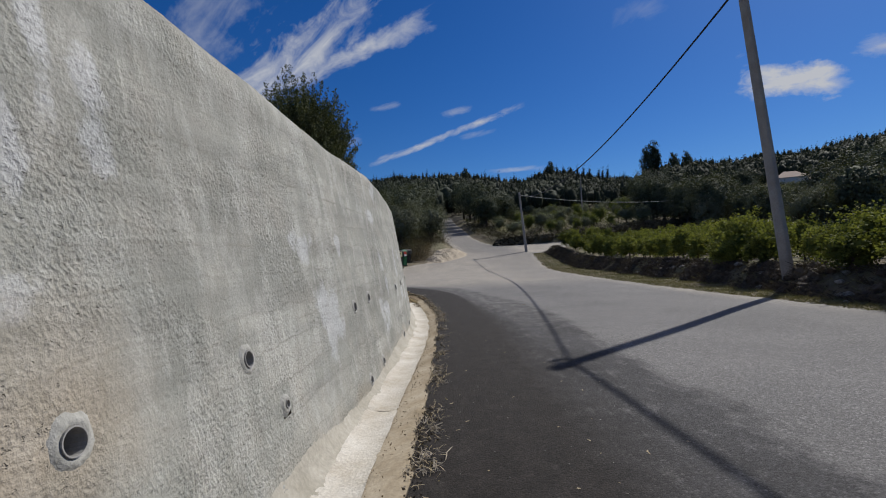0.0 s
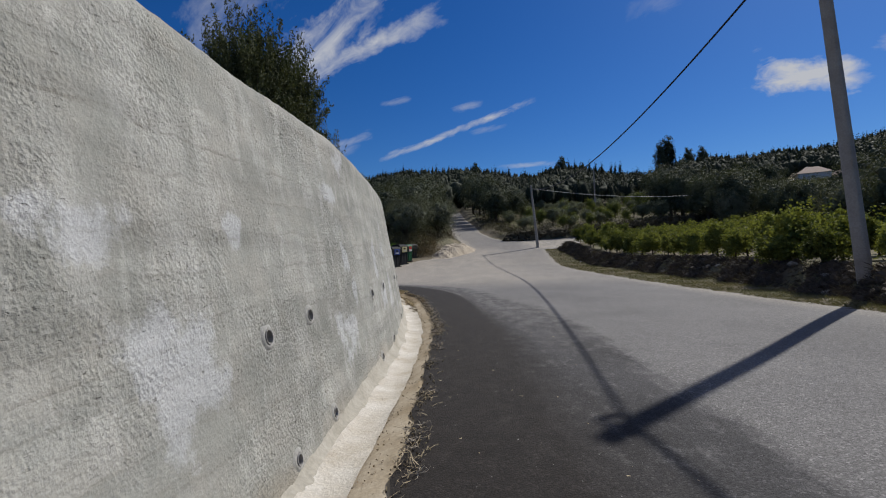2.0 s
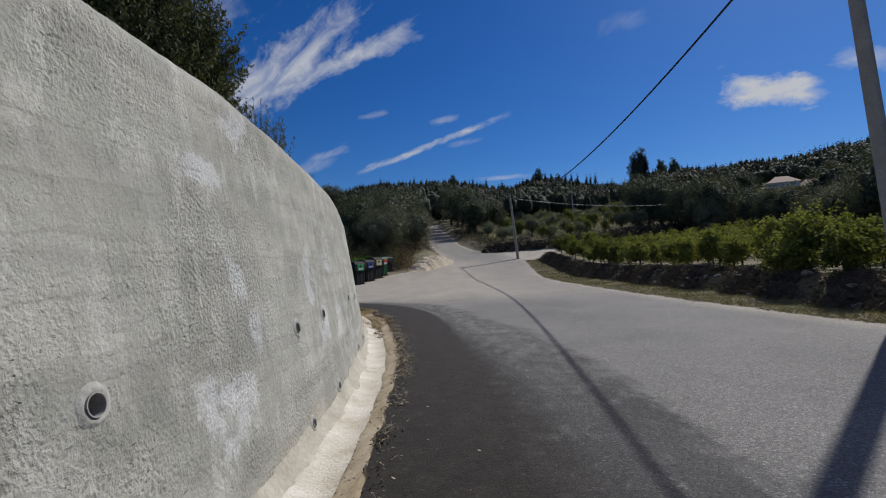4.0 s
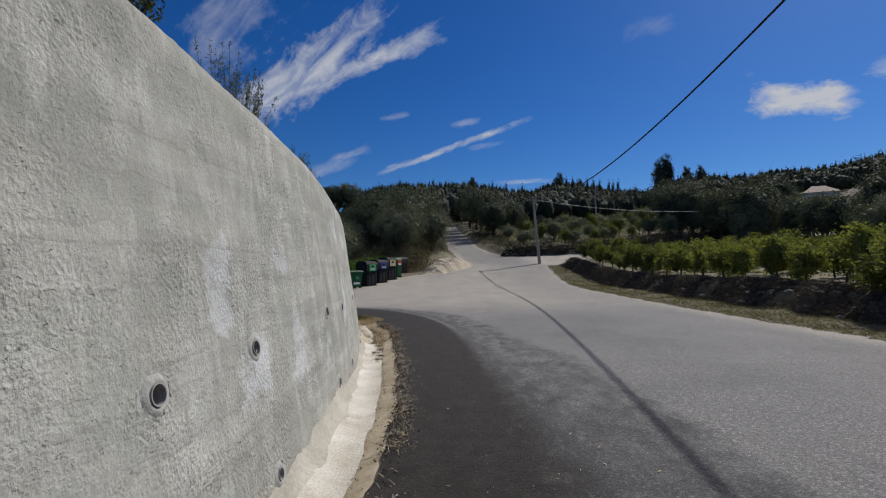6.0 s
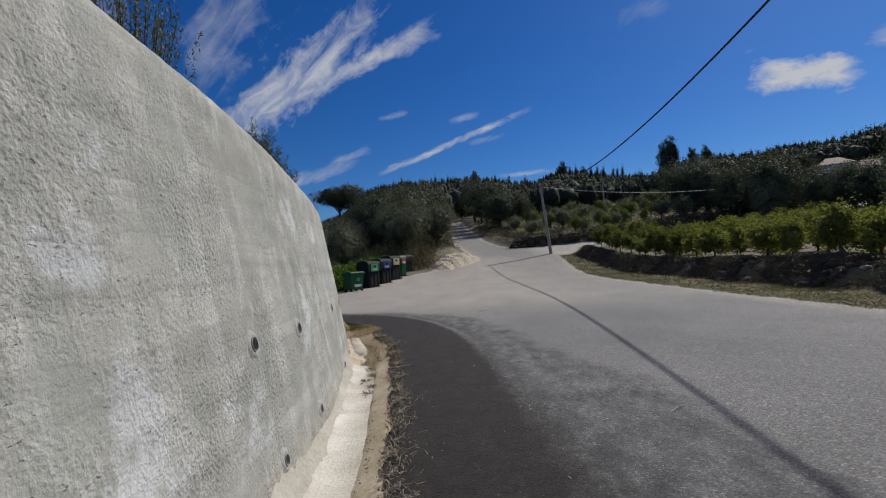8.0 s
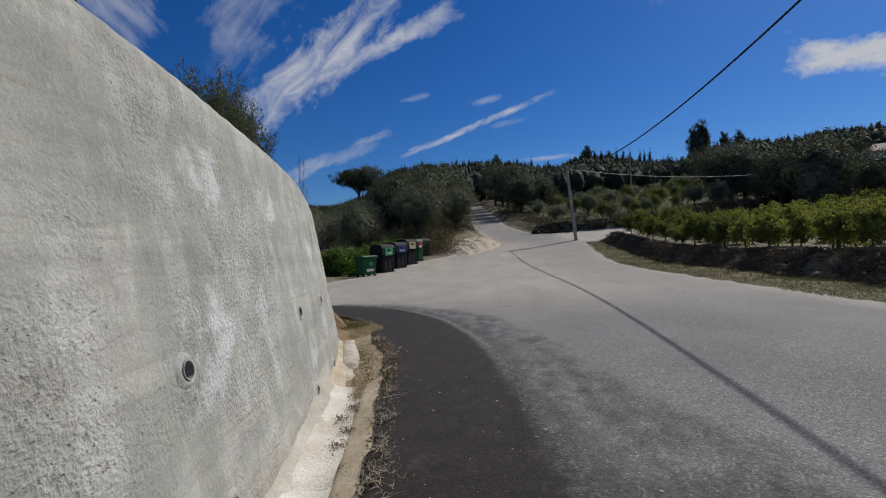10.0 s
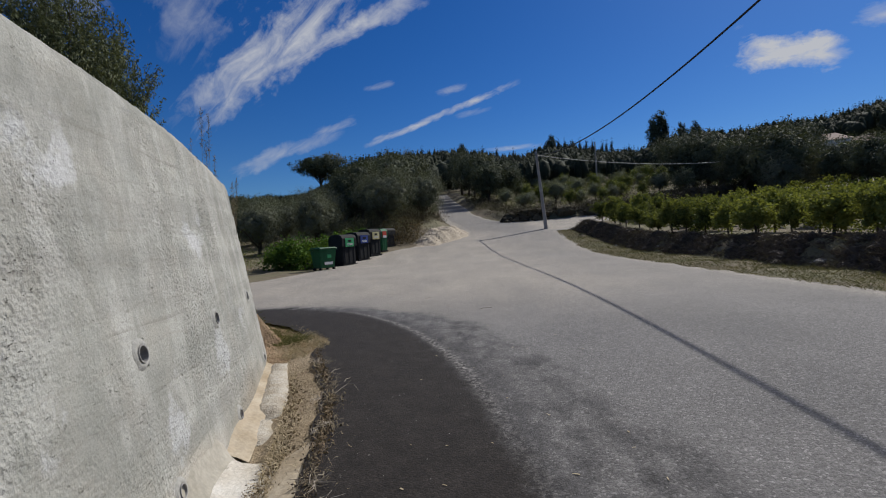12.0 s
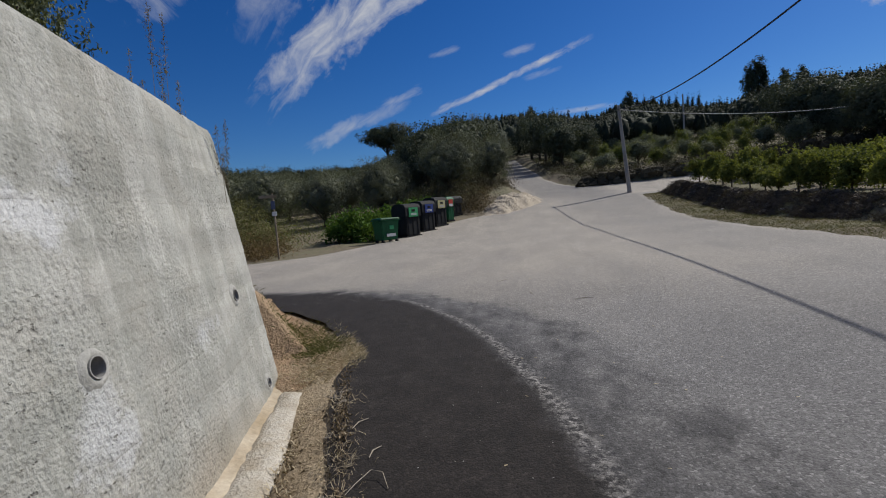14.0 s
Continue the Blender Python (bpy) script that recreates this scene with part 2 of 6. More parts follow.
    rough = calc(n, l, "ADD", calc(n, l, "MULTIPLY", grit, calc(n, l, "ADD", calc(n, l, "MULTIPLY", coarse, 0.85), 0.15)), calc(n, l, "MULTIPLY", fine, 0.16))
    bump(n, l, b, calc(n, l, "SUBTRACT", rough, calc(n, l, "MULTIPLY", hole, 0.5)), 1.0, 0.017)
    return m


def road_material():
    """Old dusty asphalt with a strip of fresh black asphalt; 'core' and 'edge' are distances in metres to its two outlines."""
    m, n, l, b = material("asphalt", 0.9)
    v = coords(n)
    core = n.new("ShaderNodeAttribute")
    core.attribute_name = "core"
    edge = n.new("ShaderNodeAttribute")
    edge.attribute_name = "edge"
    dust = n.new("ShaderNodeAttribute")
    dust.attribute_name = "dust"
    fine = noise_tex(n, l, v, 95, 4, 0.7)
    mid = noise_tex(n, l, v, 5.0, 6, 0.65)
    big = noise_tex(n, l, v, 0.45, 4)
    old = mix(n, l, ramp(n, l, big, [(0.35, 0.0), (0.65, 1.0)]), (0.148, 0.142, 0.139), (0.188, 0.180, 0.175))
    old = mix(n, l, calc(n, l, "MULTIPLY", dust.outputs["Fac"], ramp(n, l, noise_tex(n, l, v, 1.0, 5, 0.6, (0.9, 0.35, 1.0)), [(0.30, 0.5), (0.70, 0.95)])), old, (0.405, 0.362, 0.302))
    drag = noise_tex(n, l, v, 1.0, 8, 0.7, (4.5, 2.6, 1.0))
    broad = noise_tex(n, l, v, 1.0, 4, 0.55, (1.6, 0.7, 1.0))
    half = mix(n, l, ramp(n, l, broad, [(0.34, 0.0), (0.66, 1.0)]), (0.043, 0.041, 0.042), (0.074, 0.071, 0.073))
    half = mix(n, l, ramp(n, l, drag, [(0.53, 0.0), (0.66, 0.6)]), half, (0.15, 0.144, 0.141))
    reach = n.new("ShaderNodeSeparateXYZ")
    l.new(v, reach.inputs[0])
    worn = calc(n, l, "MULTIPLY", calc(n, l, "MULTIPLY", calc(n, l, "SUBTRACT", reach.outputs["Y"], 7.0), 0.20, True), calc(n, l, "MULTIPLY", calc(n, l, "SUBTRACT", core.outputs["Fac"], 0.06), 3.2, True))
    half = mix(n, l, calc(n, l, "MULTIPLY", worn, ramp(n, l, drag, [(0.36, 0.05), (0.60, 0.78)])), half, (0.176, 0.168, 0.163))
    black = mix(n, l, ramp(n, l, mid, [(0.4, 0.0), (0.75, 1.0)]), (0.0172, 0.0140, 0.0124), (0.031, 0.0255, 0.0230))
    black = mix(n, l, ramp(n, l, drag, [(0.56, 0.0), (0.72, 0.5)]), black, (0.062, 0.055, 0.050))
    wob = calc(n, l, "MULTIPLY", calc(n, l, "SUBTRACT", mid, 0.5), 1.6)
    e = calc(n, l, "ADD", edge.outputs["Fac"], calc(n, l, "ADD", calc(n, l, "MULTIPLY", wob, 0.35), calc(n, l, "MULTIPLY", calc(n, l, "SUBTRACT", broad, 0.5), 0.8)))
    e = ramp(n, l, calc(n, l, "ADD", calc(n, l, "MULTIPLY", e, 1.0), 0.5), [(0.36, 1.0), (0.62, 0.0)])
    k = calc(n, l, "ADD", core.outputs["Fac"], calc(n, l, "MULTIPLY", wob, 0.28))
    sharp = calc(n, l, "ADD", calc(n, l, "MULTIPLY", calc(n, l, "MULTIPLY", calc(n, l, "SUBTRACT", reach.outputs["Y"], 7.0), 0.16, True), 1.1), 0.5)
    k = ramp(n, l, calc(n, l, "ADD", calc(n, l, "MULTIPLY", k, sharp), 0.5), [(0.35, 1.0), (0.70, 0.0)])
    c = mix(n, l, e, old, half)
    c = mix(n, l, k, c, black)
    rim = n.new("ShaderNodeAttribute")
    rim.attribute_name = "rim"
    c = mix(n, l, calc(n, l, "MULTIPLY", rim.outputs["Fac"], ramp(n, l, noise_tex(n, l, v, 21, 6, 0.75), [(0.46, 0.0), (0.56, 1.0)])), c, (0.33, 0.31, 0.29))
    chips = n.new("ShaderNodeTexVoronoi")
    chips.inputs["Scale"].default_value = 76
    l.new(v, chips.inputs["Vector"])
    tone = n.new("ShaderNodeSeparateColor")
    l.new(chips.outputs["Color"], tone.inputs[0])
    c = mix(n, l, 0.85, c, ramp(n, l, tone.outputs[0], [(0.0, 0.55), (0.55, 0.95), (0.88, 1.15), (1.0, 1.9)]), "MULTIPLY")
    c = mix(n, l, 0.6, c, ramp(n, l, fine, [(0.34, 0.42), (0.64, 1.2)]), "MULTIPLY")
    l.new(c, b.inputs["Base Color"])
    bump(n, l, b, calc(n, l, "ADD", fine, calc(n, l, "MULTIPLY", chips.outputs["Distance"], -0.7)), 0.7, 0.006)
    return m


def soil_material(name, a, b2, c3):
    m, n, l, b = material(name, 1.0)
    v = coords(n)
    big, mid, fine = noise_tex(n, l, v, 0.35, 4), noise_tex(n, l, v, 3.0, 6, 0.7), noise_tex(n, l, v, 40, 4)
    c = mix(n, l, ramp(n, l, mid, [(0.35, 0.0), (0.65, 1.0)]), a, b2)
    c = mix(n, l, ramp(n, l, big, [(0.40, 0.0), (0.60, 0.9)]), c, c3)
    c = mix(n, l, 0.6, c, ramp(n, l, fine, [(0.3, 0.5), (0.7, 1.1)]), "MULTIPLY")
    l.new(c, b.inputs["Base Color"])
    bump(n, l, b, calc(n, l, "ADD", fine, calc(n, l, "MULTIPLY", mid, 2.0)), 0.8, 0.03)
    return m


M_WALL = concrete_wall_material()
M_ROAD = road_material()
M_GROUND = soil_material("dry_earth", (0.125, 0.098, 0.068), (0.215, 0.178, 0.125), (0.155, 0.145, 0.085))
M_SAND = soil_material("pale_sand", (0.33, 0.275, 0.205), (0.50, 0.435, 0.345), (0.42, 0.36, 0.28))
M_GUTTER = plain("white_mortar", (0.45, 0.40, 0.325), (0.64, 0.61, 0.555), 3.2, 0.95, grain=45, relief=0.8, dist=0.01, obj=False)
M_FILLET = plain("stained_fillet", (0.33, 0.305, 0.25), (0.46, 0.43, 0.37), 3.0, 0.95, grain=30, relief=0.6, dist=0.008, obj=False)
M_SLAB = plain("stained_mortar", (0.36, 0.31, 0.235), (0.55, 0.51, 0.445), 7.0, 0.95, grain=55, relief=0.9, dist=0.014, obj=False)
M_CHANNEL = plain("sandy_channel", (0.34, 0.27, 0.18), (0.50, 0.43, 0.33), 3.0, 1.0, grain=30, relief=0.6, dist=0.008, obj=False)
M_MORTAR = plain("pale_mortar", (0.31, 0.305, 0.275), (0.41, 0.40, 0.37), 14, 0.95, grain=50, relief=0.7, dist=0.008)
M_PIPE = plain("grey_plastic_pipe", (0.27, 0.26, 0.245), (0.36, 0.35, 0.335), 12, 0.6)
M_POLE = plain("pole_concrete", (0.33, 0.29, 0.25), (0.45, 0.41, 0.36), 2.5, 0.95, grain=35)
M_STEEL = plain("galvanised_steel", (0.30, 0.30, 0.31), (0.42, 0.42, 0.43), 20, 0.5, 0.8)
M_CABLE = plain("black_cable", (0.015, 0.015, 0.017), (0.03, 0.03, 0.032), 20, 0.6)
M_WIRE = plain("grey_wire", (0.30, 0.30, 0.30), (0.42, 0.42, 0.41), 10, 0.6)
M_BARK = plain("bark", (0.06, 0.045, 0.03), (0.14, 0.11, 0.08), 6, 1.0, grain=25, relief=0.9, dist=0.02)
M_VINE = leaf_material("vine_leaves", (0.020, 0.037, 0.011), (0.315, 0.33, 0.085), 0.34, patch_scale=1.6, patchy=0.35, bushy=0.35)
M_OLIVE = leaf_material("olive_leaves", (0.092, 0.100, 0.064), (0.19, 0.198, 0.140), 0.2, patch_scale=0.7, patchy=0.6)
M_DARKOLIVE = leaf_material("dark_olive_leaves", (0.032, 0.042, 0.018), (0.13, 0.14, 0.075), 0.2)
M_SHRUB = leaf_material("grey_green_leaves", (0.045, 0.058, 0.028), (0.185, 0.20, 0.12), 0.2)
M_DARKLEAF = leaf_material("dark_leaves", (0.045, 0.055, 0.034), (0.125, 0.137, 0.088), 0.16, patch_scale=0.4, patchy=0.55)
M_FOREST = leaf_material("forest_leaves", (0.020, 0.028, 0.019), (0.045, 0.054, 0.034), 0.12, patch_scale=0.16, patchy=0.75)
M_GREEN = leaf_material("bramble_leaves", (0.035, 0.075, 0.015), (0.12, 0.20, 0.04), 0.3)
M_DRYBRUSH = leaf_material("dry_brush", (0.038, 0.030, 0.025), (0.150, 0.121, 0.094), 0.1, patch_scale=1.2, patchy=0.45)
M_WITHERED = leaf_material("withered_weeds", (0.06, 0.043, 0.028), (0.27, 0.205, 0.135), 0.15, patch_scale=5.0, patchy=0.4)
M_STRAW = leaf_material("straw", (0.26, 0.20, 0.125), (0.60, 0.51, 0.36), 0.2)
M_GRASS = leaf_material("verge_grass", (0.075, 0.080, 0.034), (0.265, 0.235, 0.135), 0.22, patch_scale=0.8, patchy=0.5)
M_STONE = plain("field_stone", (0.20, 0.18, 0.15), (0.38, 0.35, 0.31), 4, 1.0, grain=30)
M_BINDARK = plain("dark_plastic", (0.014, 0.015, 0.016), (0.024, 0.025, 0.026), 5, 0.8)
M_BINGREEN = plain("green_plastic", (0.012, 0.09, 0.035), (0.02, 0.13, 0.05), 5, 0.45)
M_LABELGREEN = plain("green_label", (0.05, 0.32, 0.12), (0.07, 0.38, 0.16), 5, 0.5)
M_LABELBLUE = plain("blue_label", (0.035, 0.06, 0.22), (0.05, 0.085, 0.29), 5, 0.5)
M_SLATEBLUE = plain("faded_blue_plate", (0.07, 0.09, 0.16), (0.11, 0.13, 0.20), 5, 0.6)
M_LABELYELLOW = plain("cream_label", (0.55, 0.48, 0.22), (0.66, 0.60, 0.34), 5, 0.5)
M_LABELRED = plain("red_label", (0.50, 0.06, 0.04), (0.6, 0.09, 0.06), 5, 0.5)
M_WHITE = plain("white_paint", (0.62, 0.62, 0.60), (0.76, 0.76, 0.74), 5, 0.6)
M_RUBBER = plain("black_rubber", (0.012, 0.012, 0.012), (0.02, 0.02, 0.02), 5, 0.8)
M_GREENWEED = leaf_material("green_weeds", (0.06, 0.07, 0.027), (0.20, 0.19, 0.08), 0.25)
M_WILD = leaf_material("wild_shrub_leaves", (0.085, 0.082, 0.034), (0.22, 0.21, 0.095), 0.25, patch_scale=1.2, patchy=0.5)
M_GRIT = plain("pale_grit", (0.22, 0.21, 0.20), (0.50, 0.49, 0.46), 9, 0.95)
M_OLIVEFAR = leaf_material("grey_olive_leaves", (0.09, 0.102, 0.062), (0.24, 0.25, 0.165), 0.2, patch_scale=0.5, patchy=0.5)
M_DEADWOOD = plain("bleached_wood", (0.34, 0.29, 0.22), (0.52, 0.46, 0.38), 9, 0.95)
M_REED = leaf_material("dry_reed", (0.11, 0.09, 0.065), (0.25, 0.21, 0.155), 0.25)
M_STRAWWOOD = plain("weathered_wood", (0.20, 0.16, 0.11), (0.32, 0.27, 0.20), 6, 0.95)
M_SCRUB = leaf_material("scrub", (0.055, 0.060, 0.030), (0.215, 0.205, 0.110), 0.15, patch_scale=0.25, patchy=0.5)
# dry brush with the shade of the cut bank put into its colour
M_SHADEDBRUSH = leaf_material("shaded_brush", (0.03, 0.026, 0.018), (0.11, 0.095, 0.062), 0.1)
M_BRACKEN = leaf_material("bracken", (0.09, 0.06, 0.03), (0.26, 0.19, 0.10), 0.2)
M_GORSE = leaf_material("gorse", (0.06, 0.08, 0.02), (0.22, 0.24, 0.06), 0.3)
M_ROOFPALE = plain("pale_roof_tiles", (0.36, 0.26, 0.20), (0.48, 0.37, 0.30), 3, 0.9)
M_REDSOIL = soil_material("ochre_soil", (0.27, 0.175, 0.105), (0.43, 0.295, 0.185), (0.32, 0.235, 0.15))
M_SILT = soil_material("brown_silt", (0.25, 0.185, 0.115), (0.39, 0.315, 0.215), (0.31, 0.24, 0.155))

# ---- mesh helpers ----
def mesh_np(name, verts, faces, mat, smooth=False):
    """A mesh from arrays: verts (n, 3), faces (m, 3 or 4)."""
    verts, faces = np.asarray(verts, np.float32), np.asarray(faces, np.int32)
    me = bpy.data.meshes.new(name)
    k = faces.shape[1]
    me.vertices.add(len(verts))
    me.vertices.foreach_set("co", verts.ravel())
    me.loops.add(faces.size)
    me.loops.foreach_set("vertex_index", faces.ravel())
    me.polygons.add(len(faces))
    me.polygons.foreach_set("loop_start", np.arange(0, faces.size, k, dtype=np.int32))
    me.polygons.foreach_set("use_smooth", np.full(len(faces), smooth))
    me.update(calc_edges=True)
    me.validate()
    me.materials.append(mat)
    return me


def child(name, me, parent, label=""):
    ob = new(name, me)
    ob.parent = parent
    return tagged(ob, label)


def part(name, bm, mat, parent, label="", smooth=False):
    me = bpy.data.meshes.new(name)
    bm.normal_update()
    bm.to_mesh(me)
    bm.free()
    me.materials.append(mat)
    if smooth:
        me.shade_smooth()
    return child(name, me, parent, label)


def empty(name, m, label, category, group="", kind=""):
    ob = new(name)
    ob.empty_display_size = 0.1
    ob.matrix_world = m
    return tagged(ob, label, category, group, kind)


def box_bm(size, at=(0, 0, 0), bevel=0.0, taper=1.0, bm=None):
    """A box with its middle at `at`; taper scales its top."""
    bm = bm or bmesh.new()
    r = bmesh.ops.create_cube(bm, size=1.0)["verts"]
    for v in r:
        k = taper if v.co.z > 0 else 1.0
        v.co = Vector((v.co.x * size[0] * k + at[0], v.co.y * size[1] * k + at[1], v.co.z * size[2] + at[2]))
    if bevel:
        edges = {e for v in r for e in v.link_edges}
        bmesh.ops.bevel(bm, geom=list(edges), offset=bevel, segments=2, affect="EDGES")
    return bm


def tube_np(points, radii, sides=7):
    """A tapered tube along points: arrays of vertices and quads."""
    p = np.asarray(points, float)
    verts, faces = [], []
    for i in range(len(p)):
        d = p[min(i + 1, len(p) - 1)] - p[max(i - 1, 0)]
        d = d / (np.linalg.norm(d) + 1e-9)
        a = np.cross(d, (0.31, 0.93, 0.2) if abs(d[2]) > 0.9 else (0, 0, 1))
        a = a / np.linalg.norm(a)
        b = np.cross(d, a)
        for s in range(sides):
            t = 2 * math.pi * s / sides
            verts.append(p[i] + radii[i] * (math.cos(t) * a + math.sin(t) * b))
    for i in range(len(p) - 1):
        for s in range(sides):
            faces.append((i * sides + s, i * sides + (s + 1) % sides, (i + 1) * sides + (s + 1) % sides, (i + 1) * sides + s))
    return np.array(verts), np.array(faces)


def join_np(parts):
    vs, fs, k = [], [], 0
    for v, f in parts:
        vs.append(v)
        fs.append(np.asarray(f) + k)
        k += len(v)
    return np.concatenate(vs), np.concatenate(fs)


def leaves_np(centres, rng, length=0.08, width=0.04, up=0.3, facing=None, loose=0.55):
    """One quad for each centre, turned at random, or lying roughly across the given facing directions."""
    c = np.asarray(centres, float)
    n = len(c)
    d = rng.normal(size=(n, 3))
    d[:, 2] += up
    if facing is not None:
        out = np.asarray(facing, float)
        out = out / (np.linalg.norm(out, axis=1, keepdims=True) + 1e-9) + rng.normal(size=(n, 3)) * loose
        d = np.cross(out, d)
    d /= np.linalg.norm(d, axis=1, keepdims=True) + 1e-9
    e = np.cross(d, rng.normal(size=(n, 3)) if facing is None else out)
    e /= np.linalg.norm(e, axis=1, keepdims=True) + 1e-9
    l = length * rng.uniform(0.6, 1.3, (n, 1))
    w = width * rng.uniform(0.7, 1.3, (n, 1))
    v = np.stack([c - d * l, c + e * w, c + d * l, c - e * w], 1).reshape(-1, 3)
    return v, np.arange(4 * n).reshape(n, 4)


def quad_ball():
    """A ball of 24 quads."""
    g = np.array([-1.0, 0.0, 1.0])
    verts, faces = [], []
    for ax in range(3):
        for side in (-1, 1):
            k = len(verts)
            for a in g:
                for b in g:
                    p = np.zeros(3)
                    p[ax], p[(ax + 1) % 3], p[(ax + 2) % 3] = side, a, b * side
                    verts.append(p / np.linalg.norm(p))
            for i in range(2):
                for j in range(2):
                    faces.append((k + 3 * i + j, k + 3 * i + 3 + j, k + 3 * i + 4 + j, k + 3 * i + 1 + j))
    v = np.array(verts)
    _, first, back = np.unique(np.round(v, 4), axis=0, return_index=True, return_inverse=True)
    return v[first], back.reshape(-1)[np.array(faces)]


BALL_V, BALL_F = quad_ball()


def cores_np(centres, radii, rng, rough=0.2):
    """Lumpy balls, one for each centre: the dense inside of a clump of leaves."""
    c, r = np.asarray(centres, float), np.asarray(radii, float)
    n, m = len(c), len(BALL_V)
    lump = 1 + rough * rng.normal(size=(n, m, 1))
    v = c[:, None, :] + BALL_V[None] * lump * r[:, None, :]
    f = BALL_F[None] + (np.arange(n) * m)[:, None, None]
    return v.reshape(-1, 3), f.reshape(-1, 4)


def blades_np(roots, rng, height=0.2, width=0.008, lean=0.5):
    """Narrow upright blades, one triangle pair each."""
    r = np.asarray(roots, float)
    n = len(r)
    h = height * rng.uniform(0.4, 1.3, (n, 1))
    a = rng.uniform(0, 2 * math.pi, n)
    side = np.stack([np.cos(a), np.sin(a), 0 * a], 1) * width
    tip = rng.normal(size=(n, 3)) * lean * h
    tip[:, 2] = h[:, 0] * rng.uniform(0.4, 1.0, n)
    mid = tip * 0.55
    mid[:, 2] = tip[:, 2] * 0.7
    v = np.stack([r - side, r + side, r + mid + side * 0.7, r + tip], 1).reshape(-1, 3)
    return v, np.arange(4 * n).reshape(n, 4)


def clump_points(rng, clumps, per, size, spread, hollow=0.45):
    """Points in clumps on an uneven ellipsoid shell round the origin."""
    d = rng.normal(size=(clumps, 3))
    d /= np.linalg.norm(d, axis=1, keepdims=True)
    rad = rng.uniform(hollow, 1.0, (clumps, 1)) * (1 + 0.22 * np.sin(3.1 * d[:, :1] + 2.0 * d[:, 1:2]))
    c = d * rad * np.asarray(size)
    p = c[:, None, :] + np.clip(rng.normal(size=(clumps, per, 3)), -1.7, 1.7) * spread * rng.uniform(0.6, 1.3, (clumps, 1, 1))
    return p.reshape(-1, 3), c


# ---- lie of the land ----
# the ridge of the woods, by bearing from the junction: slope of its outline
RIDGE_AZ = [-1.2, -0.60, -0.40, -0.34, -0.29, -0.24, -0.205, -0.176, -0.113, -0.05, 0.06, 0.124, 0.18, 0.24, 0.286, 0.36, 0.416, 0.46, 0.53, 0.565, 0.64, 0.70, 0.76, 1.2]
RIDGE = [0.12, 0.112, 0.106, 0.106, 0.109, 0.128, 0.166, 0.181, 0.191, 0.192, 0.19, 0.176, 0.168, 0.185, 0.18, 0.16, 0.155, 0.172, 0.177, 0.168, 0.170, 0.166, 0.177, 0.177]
RISE_R = [0, 28, 34, 38, 43, 48.5, 60, 80, 100, 140, 220, 330, 600, 3000]
RISE_Z = [0, 0, 0.08, 0.30, 0.75, 1.30, 2.7, 5.3, 8.0, 13, 22, 36, 48, 55]


def smooth(a, b, x):
    t = np.clip((np.asarray(x, float) - a) / (b - a), 0, 1)
    return t * t * (3 - 2 * t)


def base_height(x, y):
    """The road's own height, rising away from the junction."""
    x, y = np.asarray(x, float), np.asarray(y, float)
    r = np.hypot(x, np.maximum(y, 0))
    az = np.arctan2(x, np.maximum(y, 0.01))
    k = np.interp(az, [-1.6, -0.9, -0.35, -0.14, -0.05, 0.25, 0.6, 1.6], [0.35, 0.45, 0.8, 1.15, 1.0, 1.0, 1.22, 0.9])
    near = k * np.interp(r, RISE_R, RISE_Z)
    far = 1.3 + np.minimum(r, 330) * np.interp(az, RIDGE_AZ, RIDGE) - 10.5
    w = smooth(140, 300, r)
    return near * (1 - w) + far * w


WALL_Y = [-6, 0, 2.4, 4.7, 6.5, 8.4, 10.0, 11.4, 13.4, 14.6, 16.1, 16.55]
WALL_X = [-1.2, -1.03, -0.94, -0.83, -0.74, -0.71, -0.78, -0.92, -1.22, -1.46, -1.90, -2.04]
TOP_Y = [-6, 0, 3, 5, 7, 8, 10, 12, 14, 16.55]
TOP_Z = [2.62, 2.60, 2.57, 2.52, 2.56, 2.52, 2.41, 2.35, 2.21, 2.05]
BATTER = 0.16
WALL_END = 16.55
ys_ = np.linspace(-6, WALL_END, 200)
kern = np.hanning(25) / np.hanning(25).sum()
wall_x_smooth = np.convolve(np.pad(np.interp(ys_, WALL_Y, WALL_X), 12, mode="reflect", reflect_type="odd"), kern, "valid")


def wall_x(y):
    return np.interp(y, ys_, wall_x_smooth)


def wall_top(y):
    return np.interp(y, TOP_Y, TOP_Z)


ROAD_LY = [-30, 3, 5, 8.2, 9.8, 10.7, 11.9, 13.3, 14.9, 15.55, 16.4, 16.9, 17.3, 18.2, 18.9, 19.4, 20.0, 25.4, 26.3, 27.7, 30.9, 34.3, 38, 41, 44, 47, 52, 58, 64, 76, 100, 140]
ROAD_LX = [-0.30, -0.26, -0.19, -0.18, -0.21, -0.29, -0.43, -0.66, -0.92, -1.16, -1.46, -1.5, -1.75, -2.3, -3.1, -4.2, -30, -30, -8.5, -6.7, -5.6, -4.9, -4.0, -2.6, 0.2, 2.2, 1.6, 0.9, 0.1, -0.3, -0.9, -1.1]
ROAD_RY = [-30, 8, 12, 16, 20, 30, 36, 42, 46.5, 48.5, 54, 56.5, 60, 70, 80, 100, 140]
ROAD_RX = [7.8, 7.8, 7.5, 7.3, 7.2, 7.25, 7.85, 8.55, 9.1, 45, 45, 6.6, 5.3, 4.0, 3.9, 2.7, 2.0]


